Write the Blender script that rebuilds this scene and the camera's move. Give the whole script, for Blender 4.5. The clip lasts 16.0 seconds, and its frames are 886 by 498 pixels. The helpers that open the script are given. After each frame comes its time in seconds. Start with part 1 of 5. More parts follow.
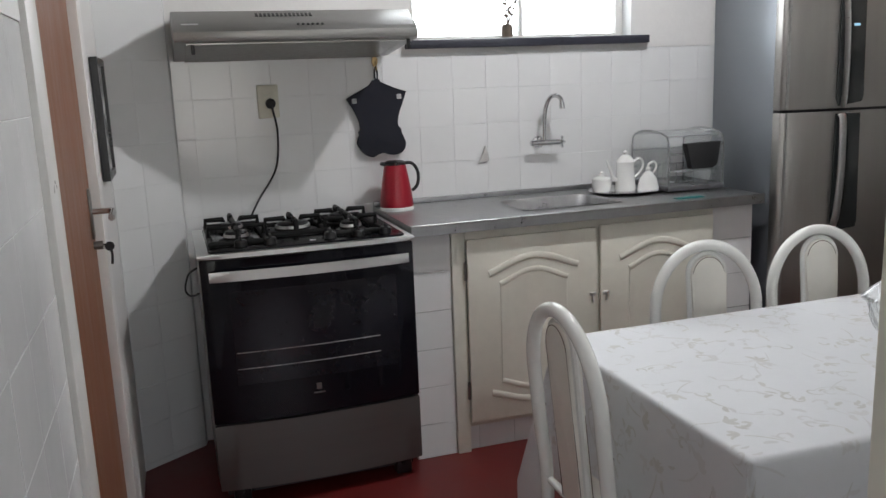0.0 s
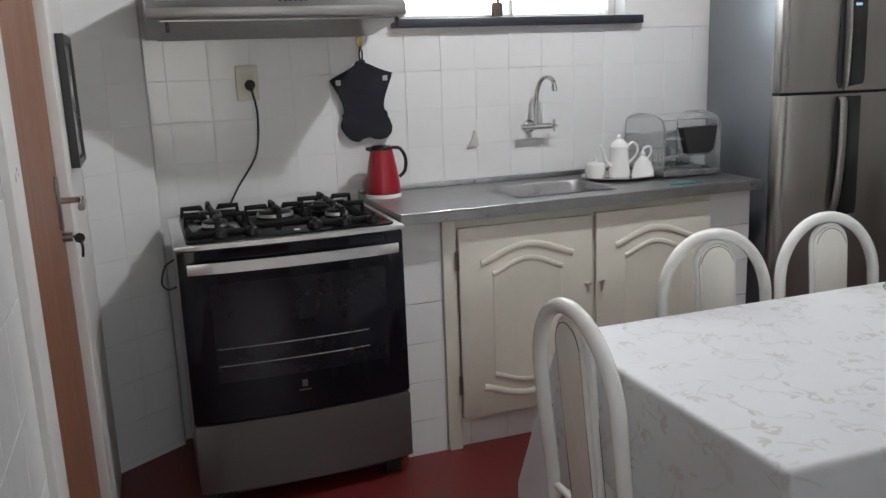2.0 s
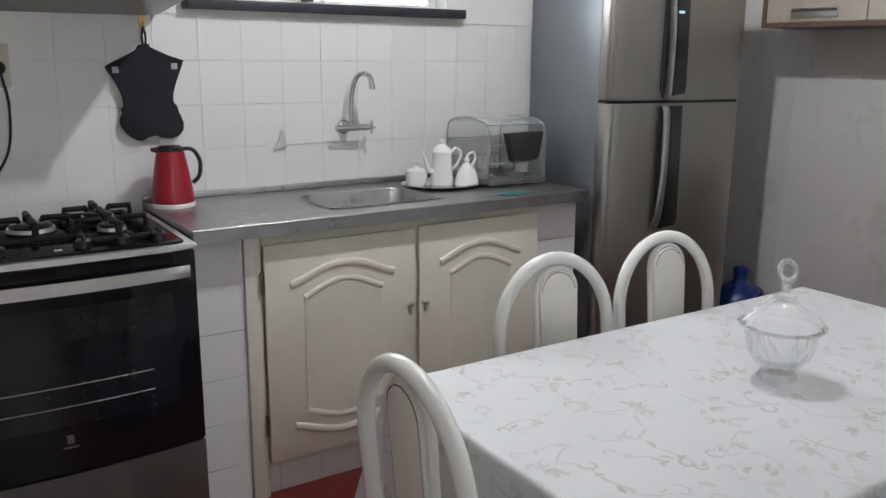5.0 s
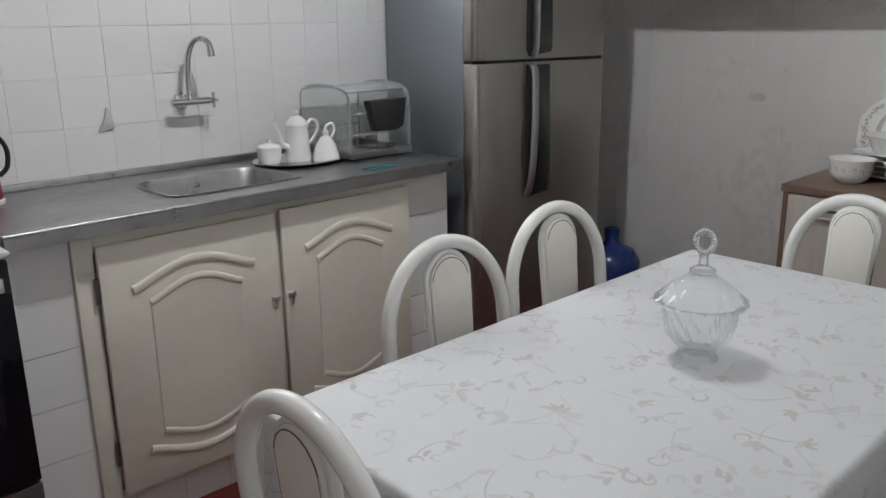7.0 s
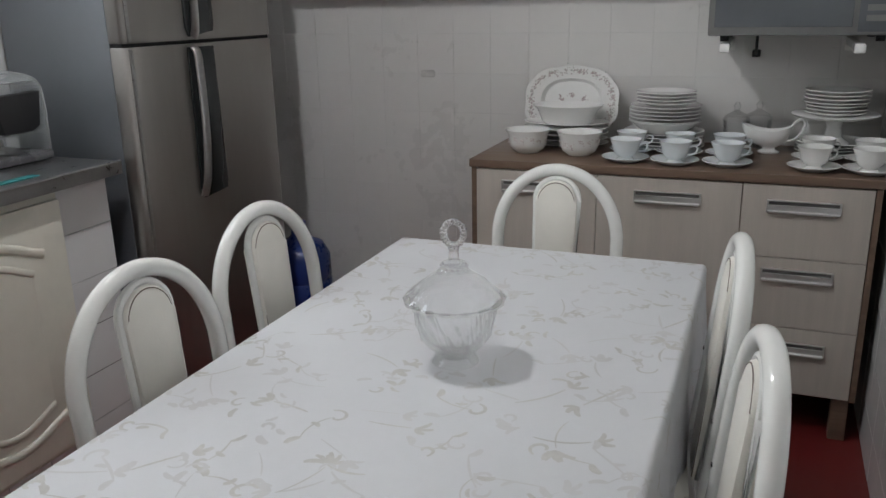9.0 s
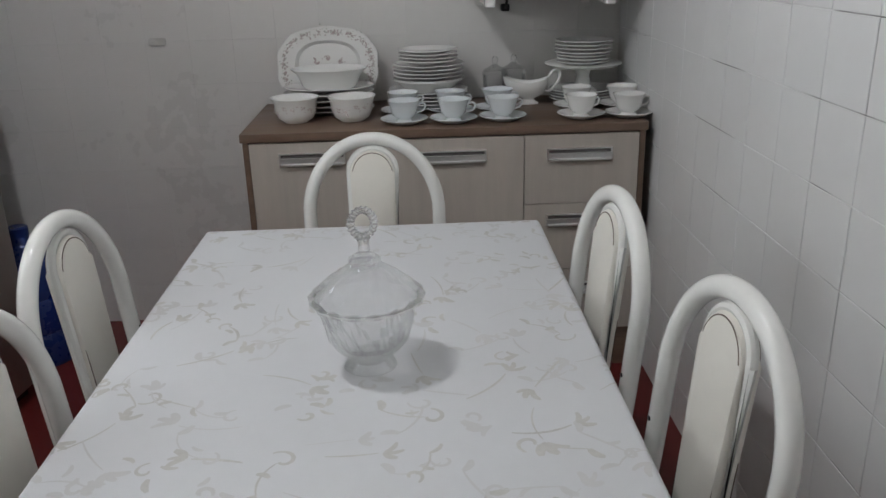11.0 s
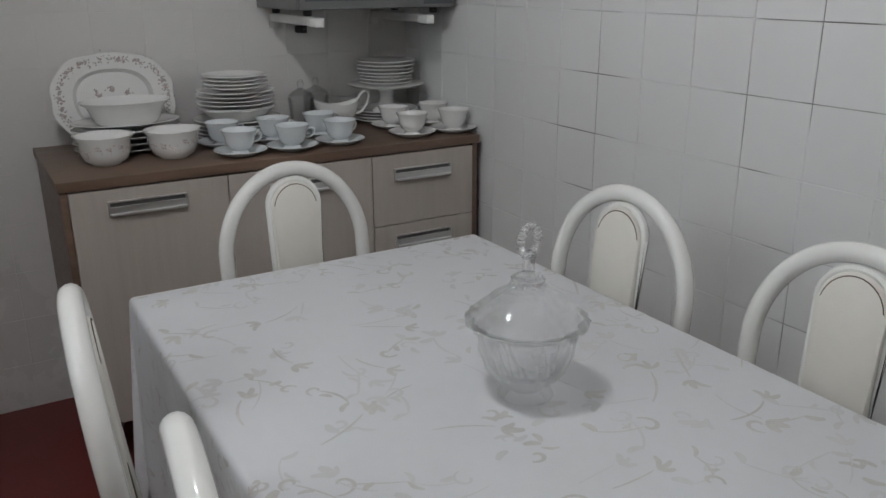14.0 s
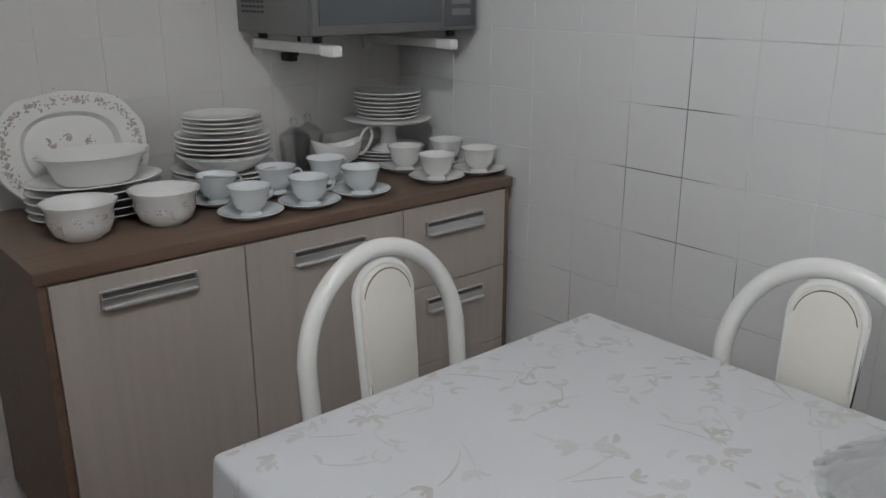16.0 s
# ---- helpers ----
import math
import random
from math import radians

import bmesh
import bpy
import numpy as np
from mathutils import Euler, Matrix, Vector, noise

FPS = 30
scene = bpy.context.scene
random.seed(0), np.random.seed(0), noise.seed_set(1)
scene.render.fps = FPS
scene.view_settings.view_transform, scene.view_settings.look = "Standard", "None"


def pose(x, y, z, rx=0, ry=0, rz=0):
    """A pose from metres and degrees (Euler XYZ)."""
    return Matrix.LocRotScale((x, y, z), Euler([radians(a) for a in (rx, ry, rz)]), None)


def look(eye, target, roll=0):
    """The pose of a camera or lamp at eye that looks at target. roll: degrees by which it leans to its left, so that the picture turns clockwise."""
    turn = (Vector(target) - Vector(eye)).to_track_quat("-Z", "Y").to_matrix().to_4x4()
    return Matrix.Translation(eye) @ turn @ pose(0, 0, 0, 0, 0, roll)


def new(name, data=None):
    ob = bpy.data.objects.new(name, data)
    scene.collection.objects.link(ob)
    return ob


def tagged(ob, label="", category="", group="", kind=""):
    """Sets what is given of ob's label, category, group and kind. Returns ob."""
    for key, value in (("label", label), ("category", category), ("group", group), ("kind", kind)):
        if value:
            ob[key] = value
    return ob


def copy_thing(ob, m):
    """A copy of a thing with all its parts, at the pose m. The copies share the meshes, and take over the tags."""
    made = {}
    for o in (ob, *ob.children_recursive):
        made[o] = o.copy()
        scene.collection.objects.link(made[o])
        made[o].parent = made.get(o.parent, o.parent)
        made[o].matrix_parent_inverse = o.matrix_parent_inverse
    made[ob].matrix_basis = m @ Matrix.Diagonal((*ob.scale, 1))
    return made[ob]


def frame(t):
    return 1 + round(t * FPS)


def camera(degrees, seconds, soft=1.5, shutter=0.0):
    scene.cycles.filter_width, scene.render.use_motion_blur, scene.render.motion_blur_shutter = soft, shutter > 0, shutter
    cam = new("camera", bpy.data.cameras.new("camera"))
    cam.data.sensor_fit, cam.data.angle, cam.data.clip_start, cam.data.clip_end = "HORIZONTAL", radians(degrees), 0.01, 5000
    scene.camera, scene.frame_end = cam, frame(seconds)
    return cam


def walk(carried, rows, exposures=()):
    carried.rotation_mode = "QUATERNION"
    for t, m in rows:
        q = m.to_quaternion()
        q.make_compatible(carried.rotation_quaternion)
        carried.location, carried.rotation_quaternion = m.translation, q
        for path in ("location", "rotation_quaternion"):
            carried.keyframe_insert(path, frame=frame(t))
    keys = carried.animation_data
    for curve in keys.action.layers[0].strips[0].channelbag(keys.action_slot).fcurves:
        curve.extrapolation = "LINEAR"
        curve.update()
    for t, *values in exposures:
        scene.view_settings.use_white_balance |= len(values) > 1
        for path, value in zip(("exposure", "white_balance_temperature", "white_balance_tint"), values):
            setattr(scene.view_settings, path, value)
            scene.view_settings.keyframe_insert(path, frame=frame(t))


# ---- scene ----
cam = camera(56.4, 16.0)
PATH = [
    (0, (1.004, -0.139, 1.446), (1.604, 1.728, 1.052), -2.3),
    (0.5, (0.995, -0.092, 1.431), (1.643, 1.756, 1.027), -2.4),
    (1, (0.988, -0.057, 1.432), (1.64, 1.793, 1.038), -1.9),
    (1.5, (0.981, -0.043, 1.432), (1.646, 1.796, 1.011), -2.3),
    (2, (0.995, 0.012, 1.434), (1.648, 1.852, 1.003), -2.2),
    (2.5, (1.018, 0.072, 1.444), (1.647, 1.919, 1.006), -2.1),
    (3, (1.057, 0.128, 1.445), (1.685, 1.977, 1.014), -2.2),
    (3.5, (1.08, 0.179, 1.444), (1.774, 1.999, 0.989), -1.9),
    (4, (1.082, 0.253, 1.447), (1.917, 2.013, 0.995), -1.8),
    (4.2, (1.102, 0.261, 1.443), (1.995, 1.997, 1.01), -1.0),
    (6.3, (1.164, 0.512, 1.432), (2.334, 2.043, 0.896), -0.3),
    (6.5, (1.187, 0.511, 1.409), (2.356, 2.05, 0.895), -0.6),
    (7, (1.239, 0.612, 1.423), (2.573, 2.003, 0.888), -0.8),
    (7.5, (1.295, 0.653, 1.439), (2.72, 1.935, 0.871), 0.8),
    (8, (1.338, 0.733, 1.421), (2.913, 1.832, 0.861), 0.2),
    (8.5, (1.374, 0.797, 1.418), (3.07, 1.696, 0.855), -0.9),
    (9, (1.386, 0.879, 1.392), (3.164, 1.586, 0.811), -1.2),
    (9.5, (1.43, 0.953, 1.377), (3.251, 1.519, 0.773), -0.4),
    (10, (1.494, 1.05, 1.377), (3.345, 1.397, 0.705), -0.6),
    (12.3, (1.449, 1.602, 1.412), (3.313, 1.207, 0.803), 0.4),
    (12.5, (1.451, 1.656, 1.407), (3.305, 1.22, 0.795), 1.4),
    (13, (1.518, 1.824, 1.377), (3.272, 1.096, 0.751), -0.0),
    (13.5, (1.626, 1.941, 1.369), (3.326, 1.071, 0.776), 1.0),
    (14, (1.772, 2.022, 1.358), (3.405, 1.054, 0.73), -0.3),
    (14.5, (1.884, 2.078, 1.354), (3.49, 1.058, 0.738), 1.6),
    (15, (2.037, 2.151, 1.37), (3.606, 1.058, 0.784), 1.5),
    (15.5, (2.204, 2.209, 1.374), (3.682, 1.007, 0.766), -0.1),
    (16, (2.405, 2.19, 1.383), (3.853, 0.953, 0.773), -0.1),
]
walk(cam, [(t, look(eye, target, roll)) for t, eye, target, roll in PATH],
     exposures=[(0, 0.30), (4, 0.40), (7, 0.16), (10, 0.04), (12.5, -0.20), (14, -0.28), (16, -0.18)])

# ---------------------------------------------------------------- light
world = bpy.data.worlds.new("world")
scene.world = world
world.use_nodes = True
wn = world.node_tree
sky = wn.nodes.new("ShaderNodeTexSky")
sky.sky_type, sky.sun_disc, sky.sun_elevation, sky.sun_rotation = "NISHITA", False, radians(40), radians(200)
wn.links.new(sky.outputs[0], wn.nodes["Background"].inputs[0])
wn.nodes["Background"].inputs[1].default_value = 0.12

LAMP = (2.58, 2.00, 2.60)
bulb_light = new("bulb_light", bpy.data.lights.new("bulb_light", "POINT"))
bulb_light.data.energy, bulb_light.data.color, bulb_light.data.shadow_soft_size = 51.0, (0.965, 0.97, 1.0), 0.035
bulb_light.location = LAMP
# Hall lamp is an added fill behind the camera, from no known window.
for nm, loc, rot, sx, sy, en in (("kitchen_window_light", (2.53, 3.40, 2.02), (radians(-90), 0, 0), 1.0, 0.70, 5.0),
                                 ("hall_fill_light", (1.30, -2.40, 1.55), (radians(90), 0, 0), 1.1, 1.3, 11.0)):
    area = new(nm, bpy.data.lights.new(nm, "AREA"))
    area.data.shape, area.data.size, area.data.size_y, area.data.energy = "RECTANGLE", sx, sy, en
    area.data.color = (0.93, 0.97, 1.0)
    area.location, area.rotation_euler = loc, rot


# ---------------------------------------------------------------- materials
def mat(name, col, rough=0.5, metal=0.0, vary=0.06, scale=6.0, bump=0.0, bscale=120.0, trans=0.0, ior=1.5, coat=0.0,
        emit=0.0, stretch=(1, 1, 1), rvary=0.08, spec=0.5, piece=0.0):
    m = bpy.data.materials.new(name)
    m.use_nodes = True
    nt = m.node_tree
    N, L = nt.nodes, nt.links
    b = N["Principled BSDF"]
    tc = N.new("ShaderNodeTexCoord")
    mp = N.new("ShaderNodeMapping")
    mp.inputs["Scale"].default_value = stretch
    place = N.new("ShaderNodeNewGeometry").outputs["Position"] if piece else tc.outputs["Object"]
    L.new(place, mp.inputs[0])
    n1 = N.new("ShaderNodeTexNoise")
    n1.inputs["Scale"].default_value, n1.inputs["Detail"].default_value = scale, 6
    L.new(mp.outputs[0], n1.inputs["Vector"])
    n2 = N.new("ShaderNodeTexNoise")
    n2.inputs["Scale"].default_value, n2.inputs["Detail"].default_value = scale * 9, 3
    L.new(mp.outputs[0], n2.inputs["Vector"])
    add = N.new("ShaderNodeMath")
    add.operation = "MULTIPLY_ADD"
    add.inputs[1].default_value = 0.4
    L.new(n2.outputs[0], add.inputs[0])
    L.new(n1.outputs[0], add.inputs[2])
    mr = N.new("ShaderNodeMapRange")
    mr.inputs[1].default_value, mr.inputs[2].default_value = 0.45, 0.95
    mr.inputs[3].default_value, mr.inputs[4].default_value = 1 - vary, 1 + vary
    L.new(add.outputs[0], mr.inputs[0])
    fac = mr.outputs[0]
    if piece:
        oi = N.new("ShaderNodeObjectInfo")
        pr = N.new("ShaderNodeMapRange")
        pr.inputs[3].default_value, pr.inputs[4].default_value = 1 - piece, 1 + piece * 0.5
        L.new(oi.outputs["Random"], pr.inputs[0])
        mu = N.new("ShaderNodeMath")
        mu.operation = "MULTIPLY"
        L.new(fac, mu.inputs[0])
        L.new(pr.outputs[0], mu.inputs[1])
        fac = mu.outputs[0]
    mix = N.new("ShaderNodeVectorMath")
    mix.operation = "SCALE"
    mix.inputs[0].default_value = col[:3]
    L.new(fac, mix.inputs["Scale"])
    L.new(mix.outputs[0], b.inputs["Base Color"])
    rr = N.new("ShaderNodeMapRange")
    rr.inputs[1].default_value, rr.inputs[2].default_value = 0.45, 0.95
    rr.inputs[3].default_value, rr.inputs[4].default_value = max(rough - rvary, 0.02), min(rough + rvary, 1)
    L.new(add.outputs[0], rr.inputs[0])
    L.new(rr.outputs[0], b.inputs["Roughness"])
    b.inputs["Metallic"].default_value = metal
    b.inputs["Transmission Weight"].default_value = trans
    b.inputs["IOR"].default_value = ior
    b.inputs["Coat Weight"].default_value = coat
    b.inputs["Specular IOR Level"].default_value = spec
    if emit:
        b.inputs["Emission Color"].default_value = (*col[:3], 1)
        b.inputs["Emission Strength"].default_value = emit
    if bump:
        n3 = N.new("ShaderNodeTexNoise")
        n3.inputs["Scale"].default_value, n3.inputs["Detail"].default_value = bscale, 4
        L.new(mp.outputs[0], n3.inputs["Vector"])
        bp = N.new("ShaderNodeBump")
        bp.inputs["Strength"].default_value, bp.inputs["Distance"].default_value = bump, 0.003
        L.new(n3.outputs[0], bp.inputs["Height"])
        L.new(bp.outputs[0], b.inputs["Normal"])
    return m


M_PLASTER = mat("plaster", (0.74, 0.73, 0.71), 0.75, vary=0.04, scale=2.5, bump=0.25, bscale=60)
# Ceiling is out of view; its dark tone holds back bounced light.
M_CEIL = mat("ceiling_low_bounce", (0.33, 0.325, 0.32), 0.8, vary=0.03, scale=2)
M_TILE = mat("glazed_tile", (0.745, 0.75, 0.745), 0.16, vary=0.02, scale=3, bump=0.06, bscale=14, piece=0.02, rvary=0.05)
# East wall tile: warmer grey, with the wall's weaker light darkened into it.
M_TILE_EAST = mat("toned_down_tile", (0.665, 0.655, 0.635), 0.30, vary=0.03, scale=2.2, bump=0.08, bscale=14, piece=0.02, rvary=0.06)
M_FLOOR = mat("red_cement", (0.128, 0.015, 0.014), 0.40, vary=0.10, scale=3.2, bump=0.03, bscale=60, rvary=0.06)
M_BROWN = mat("brown_door_wood", (0.22, 0.090, 0.048), 0.42, vary=0.16, scale=5, stretch=(6, 6, 0.5), bump=0.1)
M_WHITEPAINT = mat("white_gloss_paint", (0.74, 0.73, 0.70), 0.35, vary=0.05, scale=5, bump=0.08, bscale=30)
M_CREAM = mat("cream_paint", (0.725, 0.705, 0.615), 0.38, vary=0.05, scale=4, bump=0.08, bscale=35)
M_STEEL = mat("brushed_steel", (0.40, 0.395, 0.385), 0.34, 1.0, vary=0.10, scale=4, stretch=(1, 1, 14), rvary=0.08)
M_STEELD = mat("dark_steel", (0.25, 0.238, 0.224), 0.33, 1.0, vary=0.03, scale=3, stretch=(14, 14, 1), rvary=0.07)
M_FRIDGE = mat("fridge_steel", (0.37, 0.355, 0.335), 0.37, 1.0, vary=0.04, scale=3, stretch=(14, 14, 1), rvary=0.06)
M_SINK = mat("sink_steel", (0.37, 0.37, 0.375), 0.36, 1.0, vary=0.16, scale=5, stretch=(3, 12, 3), rvary=0.12)
# Grey for the hollows of the pulls, their shade put into the colour.
M_PULL_SHADE = mat("recess_shade_grey", (0.17, 0.165, 0.16), 0.45, 0.8, vary=0.1)
M_CHROME = mat("chrome", (0.66, 0.66, 0.66), 0.13, 1.0, vary=0.03)
M_ALU = mat("aluminium", (0.72, 0.72, 0.71), 0.34, 1.0, vary=0.05)
M_SIDEGREY = mat("grey_fridge_side", (0.19, 0.205, 0.225), 0.38, 0.35, vary=0.05, scale=3)
M_BLACK = mat("black_enamel", (0.012, 0.012, 0.013), 0.32, vary=0.15)
M_BGLASS = mat("black_glass", (0.006, 0.006, 0.009), 0.07, vary=0.05, rvary=0.02, spec=0.30)
M_OVENWIN = mat("oven_window_glass", (0.012, 0.012, 0.016), 0.05, vary=0.2, scale=9, rvary=0.02, spec=0.45)
M_HOB = mat("black_hob", (0.005, 0.005, 0.006), 0.16, vary=0.05, rvary=0.03, spec=0.12)
M_CASTIRON = mat("cast_iron", (0.007, 0.007, 0.007), 0.50, vary=0.2, bump=0.2, bscale=200, spec=0.25)
M_HOOD = mat("hood_steel", (0.30, 0.295, 0.285), 0.40, 1.0, vary=0.08, scale=4, stretch=(1, 1, 14), rvary=0.06)
M_DRAWER = mat("satin_steel", (0.165, 0.158, 0.15), 0.50, 0.85, vary=0.06, scale=3, stretch=(1, 1, 14), rvary=0.05)
M_RUBBER = mat("black_rubber", (0.015, 0.015, 0.016), 0.6, vary=0.1)
M_NAVY = mat("dark_quilted_cloth", (0.013, 0.014, 0.022), 0.9, vary=0.2, scale=30, bump=0.5, bscale=300)
M_RED = mat("red_plastic", (0.31, 0.010, 0.024), 0.30, vary=0.04, rvary=0.01)
M_PORC = mat("porcelain", (0.78, 0.78, 0.76), 0.14, vary=0.02, rvary=0.03)
M_OPAL = mat("pale_blue_opal", (0.70, 0.735, 0.745), 0.16, vary=0.02, rvary=0.03)
M_PRINT = mat("faded_flower_print", (0.44, 0.37, 0.36), 0.3, vary=0.22, scale=60)
M_CHAIR = mat("white_enamel_tube", (0.74, 0.745, 0.715), 0.20, vary=0.03, rvary=0.05)
M_PRINT_PALE = mat("pale_flower_print", (0.56, 0.50, 0.49), 0.3, vary=0.2, scale=60)
M_PRINT_LEAF = mat("faded_leaf_print", (0.40, 0.41, 0.37), 0.3, vary=0.22, scale=60)
M_VINYL = mat("cream_vinyl", (0.70, 0.68, 0.62), 0.42, vary=0.04, scale=5, bump=0.12, bscale=260)
M_CLOTH = mat("printed_tablecloth", (0.60, 0.61, 0.625), 0.5, vary=0.035, scale=5, bump=0.10, bscale=420)
M_MOTIF = mat("tablecloth_print", (0.50, 0.495, 0.475), 0.5, vary=0.14, scale=14)
M_MOTIF_FAINT = mat("tablecloth_print_faded", (0.545, 0.545, 0.545), 0.5, vary=0.05, scale=14)
M_WOOD = mat("brown_laminate", (0.152, 0.100, 0.070), 0.42, vary=0.22, scale=4, stretch=(12, 0.8, 12))
M_LAM = mat("beige_laminate", (0.435, 0.395, 0.35), 0.45, vary=0.06, scale=4, stretch=(10, 10, 0.6))
M_GRANITE = mat("dark_granite", (0.028, 0.029, 0.042), 0.35, vary=0.2, scale=60)
M_BLUE = mat("blue_plastic", (0.01, 0.03, 0.16), 0.3, vary=0.1)
M_PANEL = mat("smoked_panel", (0.022, 0.024, 0.024), 0.12, vary=0.1, rvary=0.03)
M_MWGREY = mat("grey_metal_paint", (0.17, 0.172, 0.17), 0.42, 0.2, vary=0.06)
M_MWGLASS = mat("grey_oven_window", (0.11, 0.12, 0.13), 0.14, vary=0.05)
M_YELLOW = mat("yellowed_plastic", (0.62, 0.60, 0.50), 0.4, vary=0.05)
M_GLASS = mat("crystal", (0.995, 0.998, 0.998), 0.012, trans=1.0, ior=1.46, coat=1.0, vary=0.0, rvary=0.0)
def let_through(m, share):
    """Thin clear glass: part of the light goes straight on, the rest is bent and mirrored."""
    N, L = m.node_tree.nodes, m.node_tree.links
    tr, mx = N.new("ShaderNodeBsdfTransparent"), N.new("ShaderNodeMixShader")
    tr.inputs[0].default_value = (0.97, 0.975, 0.975, 1)
    mx.inputs[0].default_value = share
    L.new(N["Principled BSDF"].outputs[0], mx.inputs[1])
    L.new(tr.outputs[0], mx.inputs[2])
    L.new(mx.outputs[0], N["Material Output"].inputs[0])
    return m


M_GLASS_BOWL = let_through(mat("thin_crystal", (0.995, 0.998, 0.998), 0.012, trans=1.0, ior=1.30, coat=1.0, vary=0.0, rvary=0.0), 0.72)
M_GLASS = let_through(M_GLASS, 0.36)
M_PANE = mat("window_glass", (0.98, 0.99, 0.99), 0.02, trans=1.0, ior=1.1, vary=0.0, rvary=0.0)
M_ACRYL = mat("clear_acrylic", (0.90, 0.92, 0.92), 0.10, trans=0.86, ior=1.3, vary=0.03)
M_SKY = mat("bright_overcast_sky", (0.92, 0.96, 1.0), 1.0, vary=0.02, emit=2.2)
M_BULB = mat("lamp_glass", (1.0, 0.95, 0.88), 0.4, vary=0.0, emit=4.0)
M_TWIG = mat("dry_twig", (0.11, 0.08, 0.06), 0.8, vary=0.2)
M_GREY = mat("old_grey_glue", (0.53, 0.52, 0.50), 0.6, vary=0.15, scale=40)
M_PHOTO = mat("faded_picture", (0.40, 0.40, 0.40), 0.25, vary=0.25, scale=14)
M_GOLD = mat("pale_brass", (0.55, 0.40, 0.20), 0.3, 0.8, vary=0.1)


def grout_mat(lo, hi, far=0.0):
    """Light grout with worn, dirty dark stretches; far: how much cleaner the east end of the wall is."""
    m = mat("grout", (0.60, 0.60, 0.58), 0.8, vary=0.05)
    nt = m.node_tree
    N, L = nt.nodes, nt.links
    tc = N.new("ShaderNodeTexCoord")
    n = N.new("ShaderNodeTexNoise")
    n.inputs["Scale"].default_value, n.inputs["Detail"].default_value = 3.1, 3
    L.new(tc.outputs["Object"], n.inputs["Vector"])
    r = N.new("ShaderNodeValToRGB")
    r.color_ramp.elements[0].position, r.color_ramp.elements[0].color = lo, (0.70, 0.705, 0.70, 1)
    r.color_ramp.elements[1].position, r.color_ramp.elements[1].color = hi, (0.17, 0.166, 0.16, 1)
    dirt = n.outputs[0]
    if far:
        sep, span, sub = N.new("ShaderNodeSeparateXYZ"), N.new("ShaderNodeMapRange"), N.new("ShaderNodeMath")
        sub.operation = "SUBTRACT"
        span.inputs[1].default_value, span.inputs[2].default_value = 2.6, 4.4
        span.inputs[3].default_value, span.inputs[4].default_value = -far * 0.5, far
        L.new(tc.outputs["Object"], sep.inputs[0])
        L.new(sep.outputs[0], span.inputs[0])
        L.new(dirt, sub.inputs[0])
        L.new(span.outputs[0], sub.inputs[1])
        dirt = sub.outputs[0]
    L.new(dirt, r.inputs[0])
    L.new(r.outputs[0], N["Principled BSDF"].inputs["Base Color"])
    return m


M_GROUT = grout_mat(0.60, 0.86)
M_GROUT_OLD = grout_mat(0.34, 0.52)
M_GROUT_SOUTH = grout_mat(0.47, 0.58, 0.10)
M_GROUT_NEW = grout_mat(0.66, 0.84)


# ---------------------------------------------------------------- mesh helpers
def mesh_of(name, bm, material, smooth=None):
    me = bpy.data.meshes.new(name)
    bmesh.ops.recalc_face_normals(bm, faces=bm.faces)
    bm.to_mesh(me)
    bm.free()
    if material:
        me.materials.append(material)
    if smooth is not None:
        me.shade_smooth()
        if smooth < 180:
            me.set_sharp_from_angle(angle=radians(smooth))
    return me


def part(name, bm, material, parent, label="", smooth=40, at=None):
    ob = new(name, mesh_of(name, bm, material, smooth))
    ob.parent = parent
    if at is not None:
        ob.matrix_basis = at
    if label:
        ob["label"] = label
    return ob


def thing(name, m, label, category, group="", kind=""):
    ob = new(name)
    ob.empty_display_size = 0.05
    ob.matrix_basis = m
    return tagged(ob, label, category, group, kind)


def solo(name, bm, material, m, label, category, group="", kind="", smooth=40):
    ob = new(name, mesh_of(name, bm, material, smooth))
    ob.matrix_basis = m
    return tagged(ob, label, category, group, kind)


def box(x0, y0, z0, x1, y1, z1, bevel=0.0, seg=2, bm=None):
    bm = bm or bmesh.new()
    before = set(bm.verts)
    m = Matrix.Translation(((x0 + x1) / 2, (y0 + y1) / 2, (z0 + z1) / 2)) @ Matrix.Diagonal((abs(x1 - x0), abs(y1 - y0), abs(z1 - z0), 1))
    bmesh.ops.create_cube(bm, size=1, matrix=m)
    if bevel:
        vs = [v for v in bm.verts if v not in before]
        es = list({e for v in vs for e in v.link_edges})
        bmesh.ops.bevel(bm, geom=es, offset=bevel, segments=seg, affect="EDGES", profile=0.5)
    return bm


def lathe(profile, seg=40, bm=None, sx=1.0, sy=1.0, wave=None, m=None):
    """Turns (r, z) pairs round z; wave(angle, r, z) gives a factor on r."""
    bm = bm or bmesh.new()
    rings = []
    for r, z in profile:
        if r < 1e-6:
            rings.append([bm.verts.new((0, 0, z))])
            continue
        ring = []
        for i in range(seg):
            a = 2 * math.pi * i / seg
            k = wave(a, r, z) if wave else 1.0
            ring.append(bm.verts.new((r * k * math.cos(a) * sx, r * k * math.sin(a) * sy, z)))
        rings.append(ring)
    for a, b in zip(rings, rings[1:]):
        for i in range(seg):
            j = (i + 1) % seg
            if len(a) == 1 and len(b) == 1:
                continue
            if len(a) == 1:
                bm.faces.new((a[0], b[i], b[j]))
            elif len(b) == 1:
                bm.faces.new((a[i], a[j], b[0]))
            else:
                bm.faces.new((a[i], a[j], b[j], b[i]))
    if m is not None:
        bmesh.ops.transform(bm, matrix=m, verts=[v for ring in rings for v in ring])
    return bm


